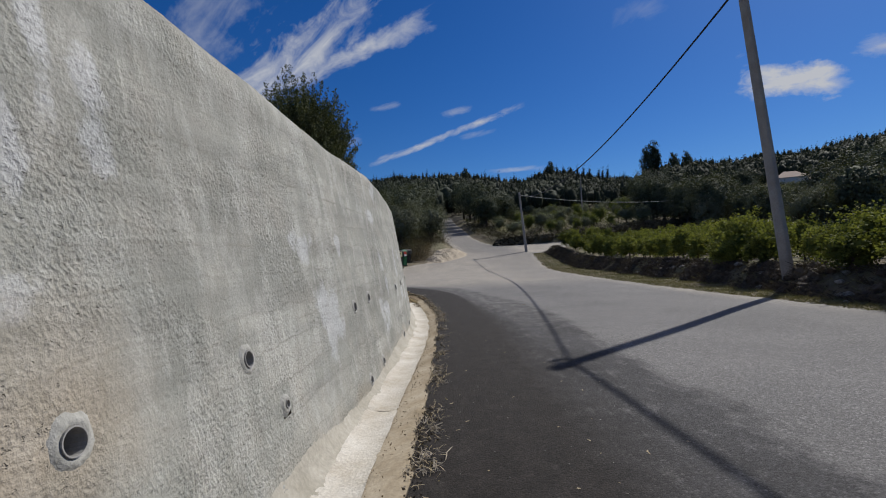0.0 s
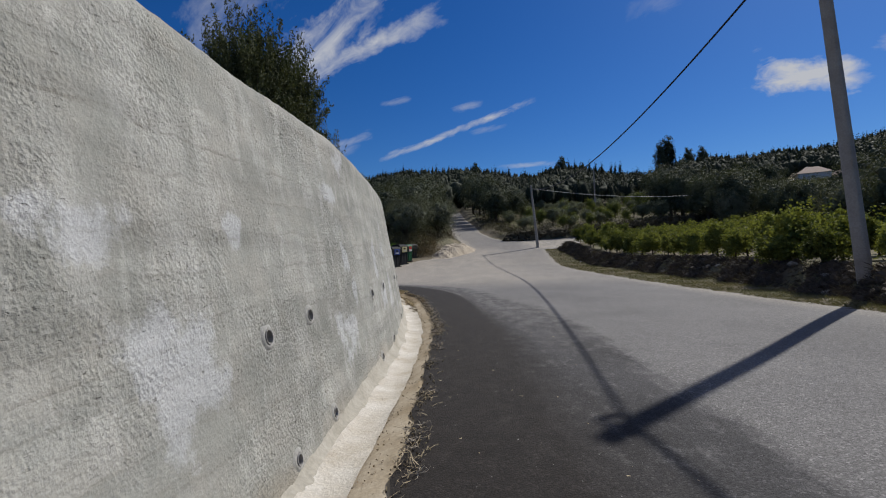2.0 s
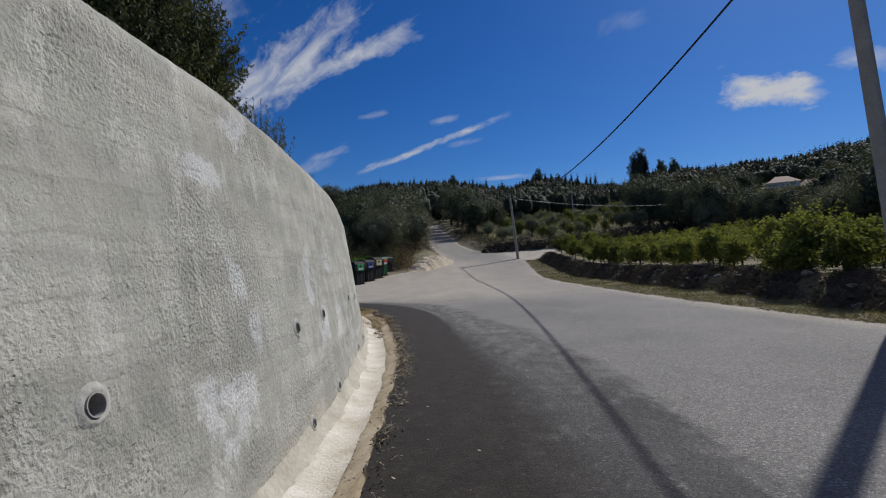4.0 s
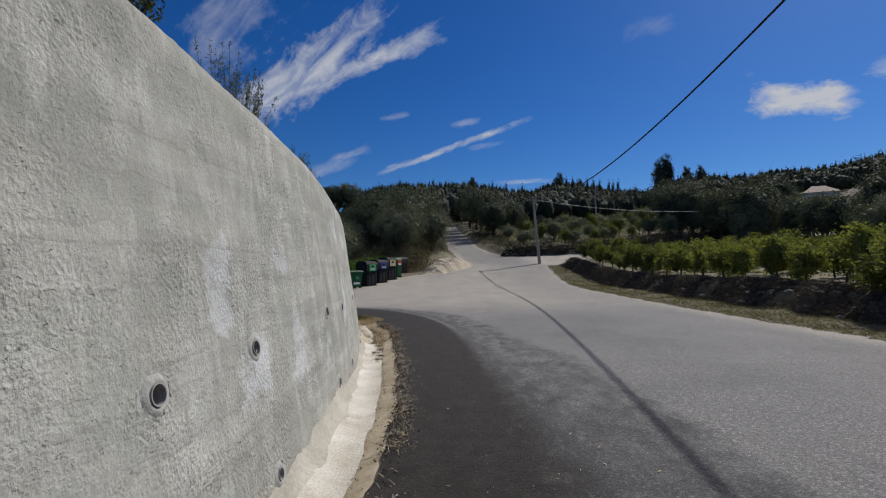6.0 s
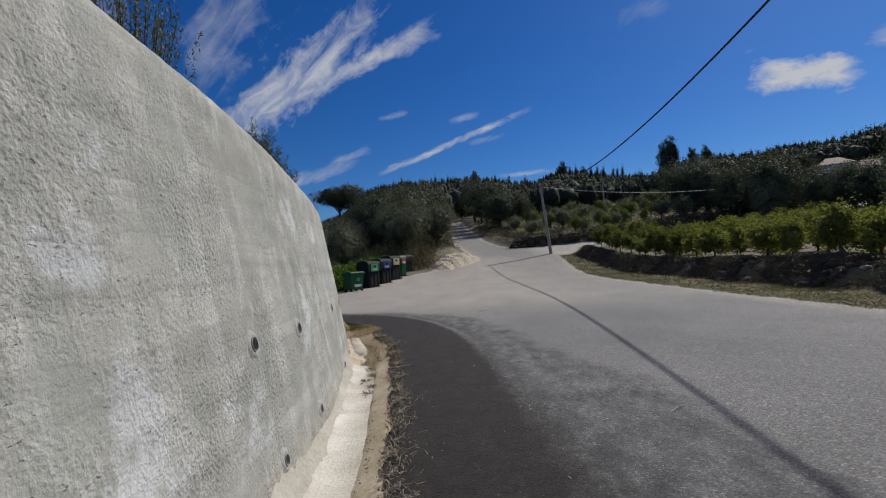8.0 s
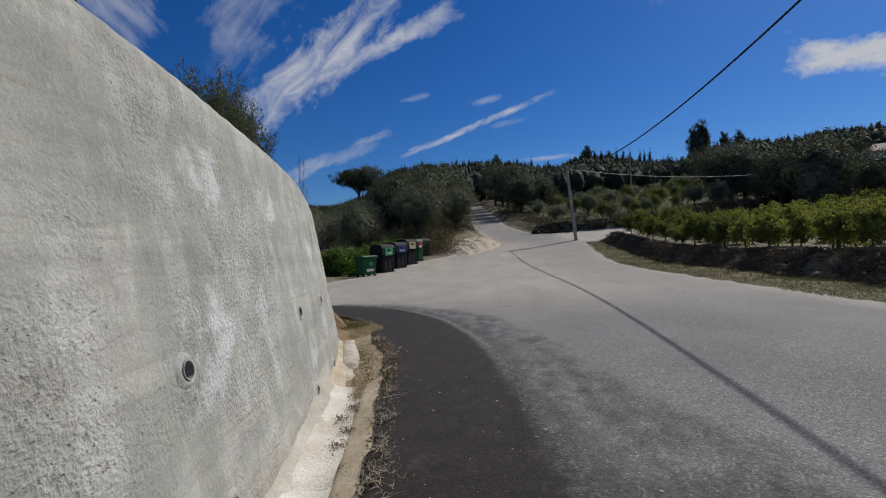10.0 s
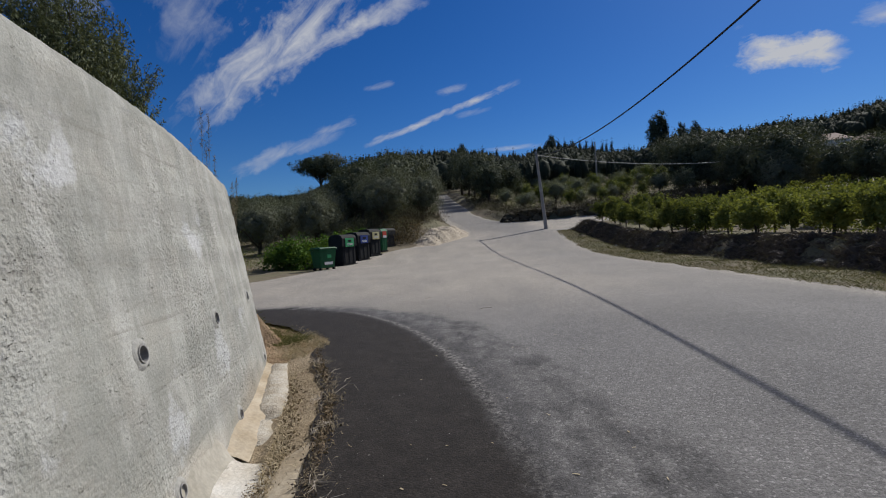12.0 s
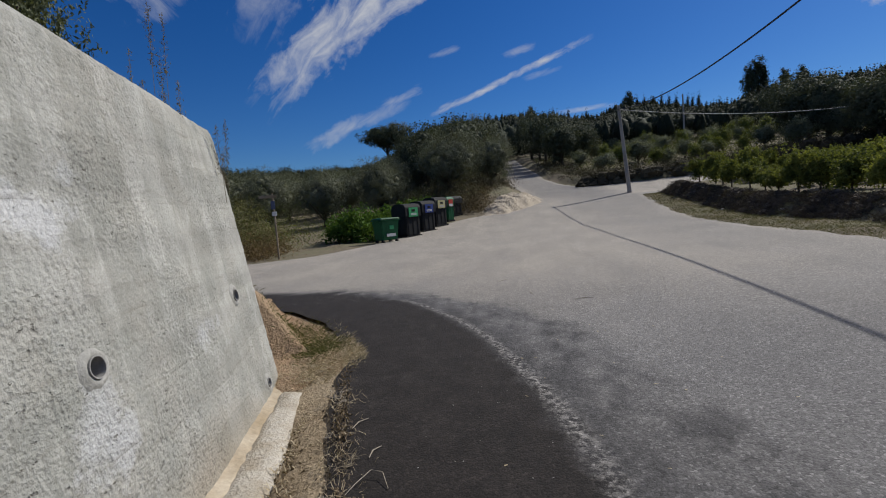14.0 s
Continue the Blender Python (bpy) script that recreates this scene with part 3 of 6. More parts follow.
def foot_x(y):
    """Where the vineyard's bank begins, past the grass verge."""
    return np.interp(y, ROAD_RY, ROAD_RX) + np.interp(y, [-30, 11, 14.5, 17, 20, 28, 36, 41, 46], [0.8, 0.85, 1.4, 1.7, 1.95, 2.05, 1.75, 1.6, 1.2])


def terrain(x, y):
    """The height of the open ground."""
    x, y = np.asarray(x, float), np.asarray(y, float)
    z = base_height(x, y)
    xr, xl = np.interp(y, ROAD_RY, ROAD_RX), np.interp(y, ROAD_LY, ROAD_LX)
    on_road = (x > xl - 0.15) & (x < xr + 0.15) & (y < 139)
    # terrace of the vineyard
    south = smooth(47.0, 45.0, y)
    z = z + south * 0.64 * smooth(foot_x(y) - 0.05, foot_x(y) + 0.85, x) + south * 0.006 * np.clip(x - 12, 0, 40)
    # cut bank on the far side of the side road, right of the climb
    z = z + 0.55 * smooth(55.2, 56.6, y) * smooth(xr + 0.3, xr + 1.4, x)
    # fill behind the retaining wall
    behind = smooth(wall_x(y) - 0.75, wall_x(y) - 1.05, x) * (y < 16.4)
    toe = -2.5 - 0.62 * (y - 16.55)
    bank = np.clip(1.3 * (toe - x), 0, np.interp(y, [16.4, 17.4, 18.5, 19.3], [0.95, 0.8, 0.3, 0.0])) * (y >= 16.5)
    z = z + behind * np.interp(y, [-100, 13.5, 15.6, 16.6], [2.35, 1.95, 1.3, 0.95]) + bank
    # ditch at the foot of the wall
    ditch = (y < 16.3) & (x > wall_x(y) - 0.72) & (x < xl + 0.1)
    z = np.where(ditch, -0.45, z)
    z = z - 0.15 * smooth(16.2, 16.4, y) * smooth(19.7, 19.3, y) * (x < xl) * smooth(-6.5, -5, x)
    # left bank of the climb
    z = z + 0.9 * smooth(44, 48, y) * smooth(xl - 0.2, xl - 2.0, x) * smooth(-9, -4, x)
    lump = 0.05 * np.sin(1.9 * x + 0.7 * y) * np.sin(1.3 * y - 0.6 * x) + 0.03 * np.sin(4.1 * x) * np.sin(3.7 * y + x)
    return np.where(on_road, np.minimum(z, base_height(x, y)) - 0.06, z + lump * smooth(0, 1.2, np.minimum(np.abs(x - xr), np.abs(x - xl))))


def put_on(x, y):
    return float(terrain(x, y))

# ---- ground, road ----
def axis(*pieces):
    out = []
    for a, b, step in pieces:
        out += list(np.arange(a, b, step))
    return np.array(sorted(set(np.round(out + [pieces[-1][1]], 3))))


gx = axis((-1500, -300, 120), (-300, -60, 20), (-60, -14, 2), (-14, -5, 0.3), (-5, -1, 0.12), (-1, 6, 0.4), (6, 12, 0.2), (12, 40, 1.0), (40, 120, 5), (120, 400, 20), (400, 1500, 110))
gy = axis((-400, -40, 60), (-40, -4, 3), (-4, 13, 0.3), (13, 20, 0.12), (20, 30, 0.3), (30, 62, 0.4), (62, 142, 2.0), (142, 400, 15), (400, 2500, 150))
X, Y = np.meshgrid(gx, gy)
Z = terrain(X, Y)
rng = np.random.default_rng(3)
idx = np.arange(X.size).reshape(X.shape)
quads = np.stack([idx[:-1, :-1], idx[:-1, 1:], idx[1:, 1:], idx[1:, :-1]], -1).reshape(-1, 4)
ground = new("ground", mesh_np("ground", np.stack([X, Y, Z], -1).reshape(-1, 3), quads, M_GROUND, True))
tagged(ground, "dry brown earth and hillsides round the road", "ground", kind="structure")


def line_distance(x, y, px, py):
    """Signed distance to a polyline: negative on its left-hand side as it runs."""
    best, sign = np.full(x.shape, 1e9), np.ones(x.shape)
    for ax, ay, bx, by in zip(px[:-1], py[:-1], px[1:], py[1:]):
        dx, dy = bx - ax, by - ay
        t = np.clip(((x - ax) * dx + (y - ay) * dy) / (dx * dx + dy * dy), 0, 1)
        d = np.hypot(x - ax - t * dx, y - ay - t * dy)
        s = np.sign(dx * (y - ay) - dy * (x - ax))
        sign, best = np.where(d < best, -s, sign), np.minimum(d, best)
    return best * sign


CORE_X, CORE_Y = [1.15, 1.15, 1.08, 0.82, 0.62, 0.42, 0.29, 0.09, -0.32, -0.75, -1.3, -1.9, -3.0, -4.5, -30], [-40, 5, 8, 11, 13, 14.5, 15.3, 16.1, 17.3, 18.13, 18.95, 19.6, 20.25, 20.5, 20.9]
EDGE_X, EDGE_Y = [2.25, 2.25, 2.22, 1.95, 1.4, 1.0, 0.45, -0.3, -1.5, -4, -30], [-40, 8, 10.6, 12.4, 14.2, 16.2, 17.8, 18.9, 19.9, 20.7, 21.1]
ry = axis((-30, -4, 1.0), (-4, 20, 0.1), (20, 24, 0.2), (24, 62, 0.35), (62, 140, 1.5))
u = np.linspace(0, 1, 200)
# closer columns near the camera's side of the road
rl, rr = np.interp(ry, ROAD_LY, ROAD_LX), np.interp(ry, ROAD_RY, ROAD_RX)
rag = 0.012 * np.sin(5.1 * ry) + 0.012 * np.sin(11.7 * ry + 1) + 0.008 * np.sin(23 * ry)
RX = rl[:, None] + rag[:, None] * (1 - u) + (rr - rl)[:, None] * u + rag[::-1, None] * 6 * u
RY = np.repeat(ry[:, None], len(u), 1)
RZ = base_height(RX, RY) + 0.012 * np.sin(0.8 * RX + 0.3 * RY) * smooth(0, 3, RX - 1)
idx = np.arange(RX.size).reshape(RX.shape)
quads = np.stack([idx[:-1, :-1], idx[:-1, 1:], idx[1:, 1:], idx[1:, :-1]], -1).reshape(-1, 4)
road_mesh = mesh_np("road", np.stack([RX, RY, RZ], -1).reshape(-1, 3), quads, M_ROAD, True)
core, edge = line_distance(RX, RY, CORE_X, CORE_Y), line_distance(RX, RY, EDGE_X, EDGE_Y)
rim = 0.95 * np.exp(-((core - 0.05) / np.interp(RY, [11, 14, 16.5, 19], [0.11, 0.08, 0.045, 0.04])) ** 2) * (0.2 + 0.8 * smooth(13.5, 16.5, RY)) * smooth(9, 13, RY)
dusty = 0.85 * np.exp(-(((RX - 0.5 - 0.15 * (RY - 24)) / 3.5) ** 2)) * np.exp(-(((RY - 25) / 2.6) ** 2))
dusty = np.maximum(dusty, 0.9 * smooth(1.6, 0.0, RX - np.interp(RY, ROAD_LY, ROAD_LX)) * smooth(25, 28, RY))
dusty = np.maximum(dusty, (0.45 + 0.4 * smooth(6, 2, RX)) * smooth(16, 23, RY) * (1 - 0.7 * smooth(45, 54, RY)))
dusty = np.maximum(dusty, 0.8 * smooth(1.0, 0.0, np.interp(RY, ROAD_RY, ROAD_RX) - RX) * smooth(6, 12, RY))
dusty = np.maximum(dusty, 0.9 * smooth(46.5, 48, RY) * smooth(6, 9.5, RX))
for key, val in (("core", core), ("edge", edge), ("rim", rim), ("dust", dusty)):
    road_mesh.attributes.new(key, "FLOAT", "POINT").data.foreach_set("value", np.asarray(val, np.float32).ravel())
road = tagged(new("road", road_mesh), "grey worn asphalt road with a fresh black strip along its edge", "road", kind="structure")

# ---- retaining wall ----
# weep pipes: (distance along y, height)
PIPES = [(1.32, 0.81), (2.41, 0.80), (4.67, 0.82), (5.39, 0.85), (7.50, 0.82), (8.39, 0.84), (10.30, 0.86), (11.27, 0.82), (13.36, 0.79), (14.53, 0.77), (16.05, 0.76),
         (2.52, 0.01), (2.75, 0.45), (4.76, 0.04), (5.53, 0.06), (7.47, 0.05), (8.45, 0.09), (10.44, 0.13), (11.45, 0.12), (13.42, 0.06), (14.61, 0.0), (16.25, 0.03)]


def wall_point(y, z, out=0.0):
    """A point on the wall's face."""
    return np.stack([wall_x(y) - BATTER * np.asarray(z) + out, np.asarray(y) + 0 * np.asarray(z), np.asarray(z) + 0 * np.asarray(y)], -1)


wy = np.arange(-6, WALL_END + 0.001, 0.055)
wy[-1] = WALL_END
wu = np.linspace(0, 1, 58)
WY, WU = np.meshgrid(wy, wu)
WZ = -0.48 + (wall_top(WY) + 0.48) * WU
out = 0.010 * np.sin(1.7 * WY + 1.1 * WZ) + 0.006 * np.sin(5.3 * WY) * np.sin(4.1 * WZ) + rng.normal(size=WY.shape) * 0.0022
lift = 0.45 * np.maximum(0, (WZ - wall_top(WY) + 0.06)) ** 1.0
front = wall_point(WY, WZ, out - lift)
idx = np.arange(WY.size).reshape(WY.shape)
quads = np.stack([idx[:-1, :-1], idx[:-1, 1:], idx[1:, 1:], idx[1:, :-1]], -1)
cy, cz = (WY[:-1, :-1] + WY[1:, 1:]) / 2, (WZ[:-1, :-1] + WZ[1:, 1:]) / 2
keep = np.ones(cy.shape, bool)
for py, pz in PIPES:
    keep &= np.hypot(cy - py, cz - pz) > 0.062
fv, ff = front.reshape(-1, 3), quads[keep]
# top, back and end
cap = wall_point(wy, wall_top(wy), -0.03)
tv = np.concatenate([front[-1], cap + (-0.03, 0, 0.012), cap + (-0.30, 0, 0.0), cap + (-0.30 + 0.35, 0, 0) * np.array([0, 1, 1]) + (-0.30, 0, -2.6)])
n = len(wy)
tf = [(a * n + i, a * n + i + 1, (a + 1) * n + i + 1, (a + 1) * n + i) for a in range(3) for i in range(n - 1)]
endf = front[:, -1]
ev = np.concatenate([endf, endf + (-0.33, 0.0, 0)])
k = len(endf)
ef = [(i, i + 1, k + i + 1, k + i) for i in range(k - 1)]
V, F = join_np([(fv, ff), (tv, np.array(tf)), (ev, np.array(ef))])
# stains of lime: (along, height, half length, half height)
LIME = [(1.46, 2.13, 0.06, 0.25), (1.67, 1.90, 0.09, 0.24), (1.30, 1.70, 0.05, 0.26), (3.8, 0.6, 0.12, 0.15), (3.95, 0.8, 0.2, 0.24), (4.53, 1.44, 0.1, 0.1), (8.1, 1.2, 0.14, 0.22), (8.35, 0.74, 0.18, 0.2), (3.48, 1.43, 0.22, 0.12), (3.74, 0.97, 0.16, 0.20), (1.2, 1.19, 0.1, 0.12), (11.82, 1.80, 0.30, 0.22), (13.0, 1.75, 0.20, 0.22),
        (11.75, 1.0, 0.25, 0.2), (11.5, 0.85, 0.35, 0.3), (12.5, 0.8, 0.3, 0.25), (9.26, 1.8, 0.2, 0.15), (9.1, 1.37, 0.15, 0.15), (9.2, 0.7, 0.3, 0.4), (15.4, 0.62, 0.35, 0.14), (14.4, 0.55, 0.25, 0.2), (6.44, 1.92, 0.25, 0.10),
        (6.6, 1.26, 0.10, 0.16), (6.75, 0.87, 0.10, 0.15), (6.3, 0.5, 0.3, 0.25), (7.1, 2.35, 0.25, 0.15), (10.2, 0.5, 0.3, 0.3), (14.6, 1.4, 0.3, 0.2), (13.6, 0.4, 0.25, 0.2)]
lime, rust = np.zeros(len(V)), np.zeros(len(V))
for py, pz, ay, az in LIME:
    lime = np.maximum(lime, (0.72 if py < 9 else 0.55) * np.exp(-np.abs((V[:, 1] - py) / (ay * 1.3)) ** 3 - np.abs((V[:, 2] - pz) / (az * 1.3)) ** 3))
rust = 0.85 * np.exp(-(((V[:, 1] - 1.1) / 0.75) ** 2) - ((V[:, 2] - 0.85) / 0.42) ** 2)
rust = np.maximum(rust, 0.62 * np.exp(-(((V[:, 2] + 0.1) / 0.30) ** 2)))
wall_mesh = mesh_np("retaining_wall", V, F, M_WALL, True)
for key, val in (("lime", lime), ("rust", rust)):
    wall_mesh.attributes.new(key, "FLOAT", "POINT").data.foreach_set("value", np.asarray(val, np.float32))
wall_mesh.set_sharp_from_angle(angle=radians(40))
wall = tagged(new("retaining_wall", wall_mesh), "rough grey concrete retaining wall with lime stains", "wall", kind="structure")

# ---- weep pipes in the wall ----
def weep_pipe(py, pz):
    p = wall_point(py, pz, 0.010 * math.sin(1.7 * py + 1.1 * pz) + 0.006 * math.sin(5.3 * py) * math.sin(4.1 * pz) + 0.002)
    slope = float((wall_x(py + 0.2) - wall_x(py - 0.2)) / 0.4)
    turn = Matrix(((1, 0, 0), (0, 1, 0), (0, 0, 1))).to_4x4()
    nrm = Vector((1, -slope, BATTER)).normalized()
    m = Matrix.Translation(Vector([float(c) for c in p])) @ nrm.to_track_quat("Z", "Y").to_matrix().to_4x4()
    low = pz < 0.3
    r = 0.041 if not low else 0.033
    if 0.3 < pz < 0.6:
        r = 0.022
    ob = empty("weep_pipe", m, "round grey plastic weep pipe set in mortar in the concrete wall", "drain pipe", "weep pipes of the wall")
    bm = bmesh.new()
    n = 20
    prof = [(r, -0.5), (r, 0.014), (r + 0.0045, 0.014), (r + 0.0045, -0.05)]
    rings = [[bm.verts.new((math.cos(2 * math.pi * i / n) * a, math.sin(2 * math.pi * i / n) * a, b)) for i in range(n)] for a, b in prof]
    for ra, rb in zip(rings[:-1], rings[1:]):
        for i in range(n):
            bm.faces.new((ra[i], ra[(i + 1) % n], rb[(i + 1) % n], rb[i]))
    bm.faces.new(rings[0])
    part("tube", bm, M_PIPE, ob, smooth=False)
    bm = bmesh.new()
    g = random.Random(int(py * 100))
    wob = [g.uniform(0.96, 1.06) for _ in range(n)]
    prof = [(r + 0.002, 0.004), (r + 0.014, 0.010), (r + 0.026, 0.007), (r + 0.048, -0.008)]
    rings = []
    for j, (a, b) in enumerate(prof):
        rings.append([bm.verts.new((math.cos(2 * math.pi * i / n) * (r + (a - r) * ((wob[i] ** (3 if j == 3 else 1)) if j else 1)), math.sin(2 * math.pi * i / n) * (r + (a - r) * ((wob[i] ** (3 if j == 3 else 1)) if j else 1)), b + (g.uniform(-0.002, 0.002) if j in (1, 2) else 0))) for i in range(n)])
    for ra, rb in zip(rings[:-1], rings[1:]):
        for i in range(n):
            bm.faces.new((ra[i], rb[i], rb[(i + 1) % n], ra[(i + 1) % n]))
    part("mortar_collar", bm, M_MORTAR, ob, "pale mortar collar", smooth=True)


for py, pz in PIPES:
    weep_pipe(py, pz)

# ---- poles and cables ----
def utility_pole(base, top, r0, r1, label):
    """A tapered four-sided pole from base to top, with its cable fittings."""
    base, top = Vector(base), Vector(top)
    height = (top - base).length
    m = Matrix.Translation(base) @ (top - base).to_track_quat("Z", "Y").to_matrix().to_4x4()
    ob = empty("utility_pole", m, label, "utility pole", "utility poles")
    bm = bmesh.new()
    n = 16
    rings = []
    for k in range(13):
        f = k / 12
        a = r0 + (r1 - r0) * f
        b = a * 0.8
        rings.append([bm.verts.new((math.copysign(abs(math.cos(t)) ** 0.55, math.cos(t)) * a, math.copysign(abs(math.sin(t)) ** 0.55, math.sin(t)) * b, f * height)) for t in [2 * math.pi * (i + 0.5) / n for i in range(n)]])
    for ra, rb in zip(rings[:-1], rings[1:]):
        for i in range(n):
            bm.faces.new((ra[i], ra[(i + 1) % n], rb[(i + 1) % n], rb[i]))
    bm.faces.new(rings[-1])
    part("shaft", bm, M_POLE, ob)
    for k, dz in enumerate((0.16, 0.5)):
        part("steel_band", box_bm((r1 * 2 + 0.02, r1 * 1.6 + 0.02, 0.035), (0, 0, height - dz), 0.004), M_STEEL, ob, "galvanised band")
    part("cable_bracket", box_bm((0.16, 0.05, 0.05), (-r1 - 0.06, 0, height - 0.16), 0.008), M_STEEL, ob, "galvanised bracket")
    part("cable_clamp", box_bm((0.05, 0.22, 0.09), (-r1 - 0.13, 0, height - 0.24), 0.012), M_CABLE, ob, "black cable clamp")
    return ob


near_base, near_tip = (9.04, 11.96, put_on(9.04, 11.96) - 0.2), (7.81, 11.50, 8.27)
far_base, far_tip = (8.76, 48.5, put_on(8.76, 48.5) - 0.2), (8.24, 48.6, 7.78)
utility_pole(near_base, near_tip, 0.135, 0.095, "tall weathered concrete utility pole leaning beside the vineyard")
utility_pole(far_base, far_tip, 0.19, 0.12, "concrete utility pole at the corner of the junction")

hill_pole = (28.6, 93.0)
utility_pole((*hill_pole, put_on(*hill_pole) - 0.2), (hill_pole[0] - 0.1, hill_pole[1], put_on(*hill_pole) + 8.2), 0.17, 0.11, "weathered concrete utility pole among the hillside trees")


def cable(name, a, b, sag, radius, label, mat=M_CABLE):
    a, b = np.array(a, float), np.array(b, float)
    t = np.linspace(0, 1, 60)[:, None]
    p = a + (b - a) * t
    p[:, 2] -= (4 * sag * t * (1 - t))[:, 0]
    v, f = tube_np(p, [radius] * len(p), 6)
    ob = new(name, mesh_np(name, v, f, mat, True))
    return tagged(ob, label, "cable", "overhead cables")


near_top, far_top = (7.70, 11.50, 7.80), (8.13, 48.6, 7.5)
cable("power_cable", near_top, far_top, 1.75, 0.028, "thick black bundled cable hanging between the utility poles")
cable("power_cable", (7.2, -27, 7.8), near_top, 0.95, 0.034, "thick black bundled cable running back along the road")
cable("telephone_wire", far_top, (45, 62, 9.3), 1.5, 0.024, "thin pale grey wire crossing the hillside", M_WIRE)

# ---- recycling containers ----
def container(x, y, w, d, h, rot, label, lab_mat, name="recycling_container", body_mat=None):
    """A recycling container: pallet base, ribbed body, overhanging domed hood with a sign panel and a deposit slot."""
    body_mat = body_mat or M_BINDARK
    ob = empty(name, pose(x, y, put_on(x, y) - 0.01, 0, 0, rot), label, "waste container", "waste containers")
    part("base", box_bm((w, d, 0.10), (0, 0, 0.05), 0.02), M_BINDARK, ob)
    bm = box_bm((w * 0.90, d * 0.90, h * 0.62), (0, 0, 0.10 + h * 0.31), 0.04)
    for k in (-0.3, 0.0, 0.3):
        box_bm((0.05, d * 0.93, h * 0.5), (k * w, 0, 0.10 + h * 0.30), 0.01, 1.0, bm)
    part("body", bm, body_mat, ob)
    bm = bmesh.new()
    prof = [(-0.50, 0.62), (-0.50, 0.88), (-0.40, 0.97), (-0.15, 1.0), (0.20, 1.0), (0.42, 0.95), (0.50, 0.84), (0.50, 0.62)]
    sides = [[bm.verts.new((sx * w / 2, py * d, pz * h)) for py, pz in prof] for sx in (-1, 1)]
    for i in range(len(prof)):
        k = (i + 1) % len(prof)
        bm.faces.new((sides[0][i], sides[1][i], sides[1][k], sides[0][k]))
    bm.faces.new(sides[0][::-1])
    bm.faces.new(sides[1])
    bmesh.ops.bevel(bm, geom=bm.edges[:], offset=0.02, segments=2, affect="EDGES")
    part("hood", bm, body_mat, ob)
    if lab_mat:
        panel = part("sign_panel", box_bm((w * 0.58, 0.02, h * 0.27), (0, -d / 2 - 0.008, h * 0.745), 0.006), lab_mat, ob)
        if name == "collection_box":
            part("poster", box_bm((w * 0.50, 0.008, h * 0.10), (0, -d / 2 - 0.020, h * 0.66), 0.0), M_WHITE, panel, "white printed poster")
        else:
            part("slot", box_bm((w * 0.22, 0.02, h * 0.07), (0, -d / 2 - 0.016, h * 0.79), 0.006), M_RUBBER, panel, "dark deposit slot")
        for k in range(0 if name == "collection_box" else 2):
            part("lettering_bar", box_bm((w * 0.36, 0.006, h * 0.02), (0, -d / 2 - 0.021, h * (0.70 - 0.035 * k))), M_WHITE, panel, "pale line of lettering")
    return ob


def wheelie_bin(x, y, rot):
    ob = empty("wheeled_bin", pose(x, y, put_on(x, y), 0, 0, rot), "green plastic wheeled bin with a hinged lid", "waste container", "waste containers")
    bm = box_bm((0.78, 0.62, 0.82), (0, 0, 0.56), 0.03)
    for v in bm.verts:
        k = 0.82 + 0.18 * min(1, max(0, (v.co.z - 0.15) / 0.8))
        v.co.x *= k
        v.co.y *= k
    part("body", bm, M_BINGREEN, ob)
    part("rim", box_bm((0.86, 0.70, 0.05), (0, 0, 0.98), 0.015), M_BINGREEN, ob)
    part("lid", box_bm((0.86, 0.72, 0.07), (0, 0.0, 1.05), 0.03, 0.9), M_BINGREEN, ob)
    part("sticker", box_bm((0.38, 0.01, 0.12), (0.0, -0.318, 0.36), 0.0), M_WHITE, ob, "white sticker")
    part("sticker", box_bm((0.18, 0.01, 0.16), (0.04, -0.318, 0.68), 0.0), M_LABELGREEN, ob, "pale green emblem")
    for sx in (-0.3, 0.3):
        for sy in (-0.2, 0.2):
            bm = bmesh.new()
            bmesh.ops.create_cone(bm, cap_ends=True, segments=14, radius1=0.08, radius2=0.08, depth=0.05, matrix=pose(sx, sy, 0.08, 0, 90, 0))
            wheel = part("wheel", bm, M_RUBBER, ob)
            part("hub", box_bm((0.056, 0.05, 0.05), (sx, sy, 0.08), 0.01), M_BINDARK, wheel)
    return ob


wheelie_bin(-5.35, 31.9, 50).scale = (1.18, 1.18, 1.0)
for cx, cyy, mat_, lab in ((-4.95, 34.2, M_LABELGREEN, "dark recycling container with a green panel"), (-4.55, 36.2, M_LABELBLUE, "dark recycling container with a blue panel"), (-4.2, 38.2, M_LABELYELLOW, "dark recycling container with a cream panel")):
    container(cx, cyy, 1.0, 1.02, 1.60, 55, lab, mat_)
container(-3.75, 39.9, 0.62, 0.62, 1.48, 55, "narrow green collection box with a red panel", M_LABELRED, "collection_box", M_BINGREEN)
container(-3.9, 43.0, 1.1, 1.1, 1.3, 55, "plain dark container at the end of the row", None)


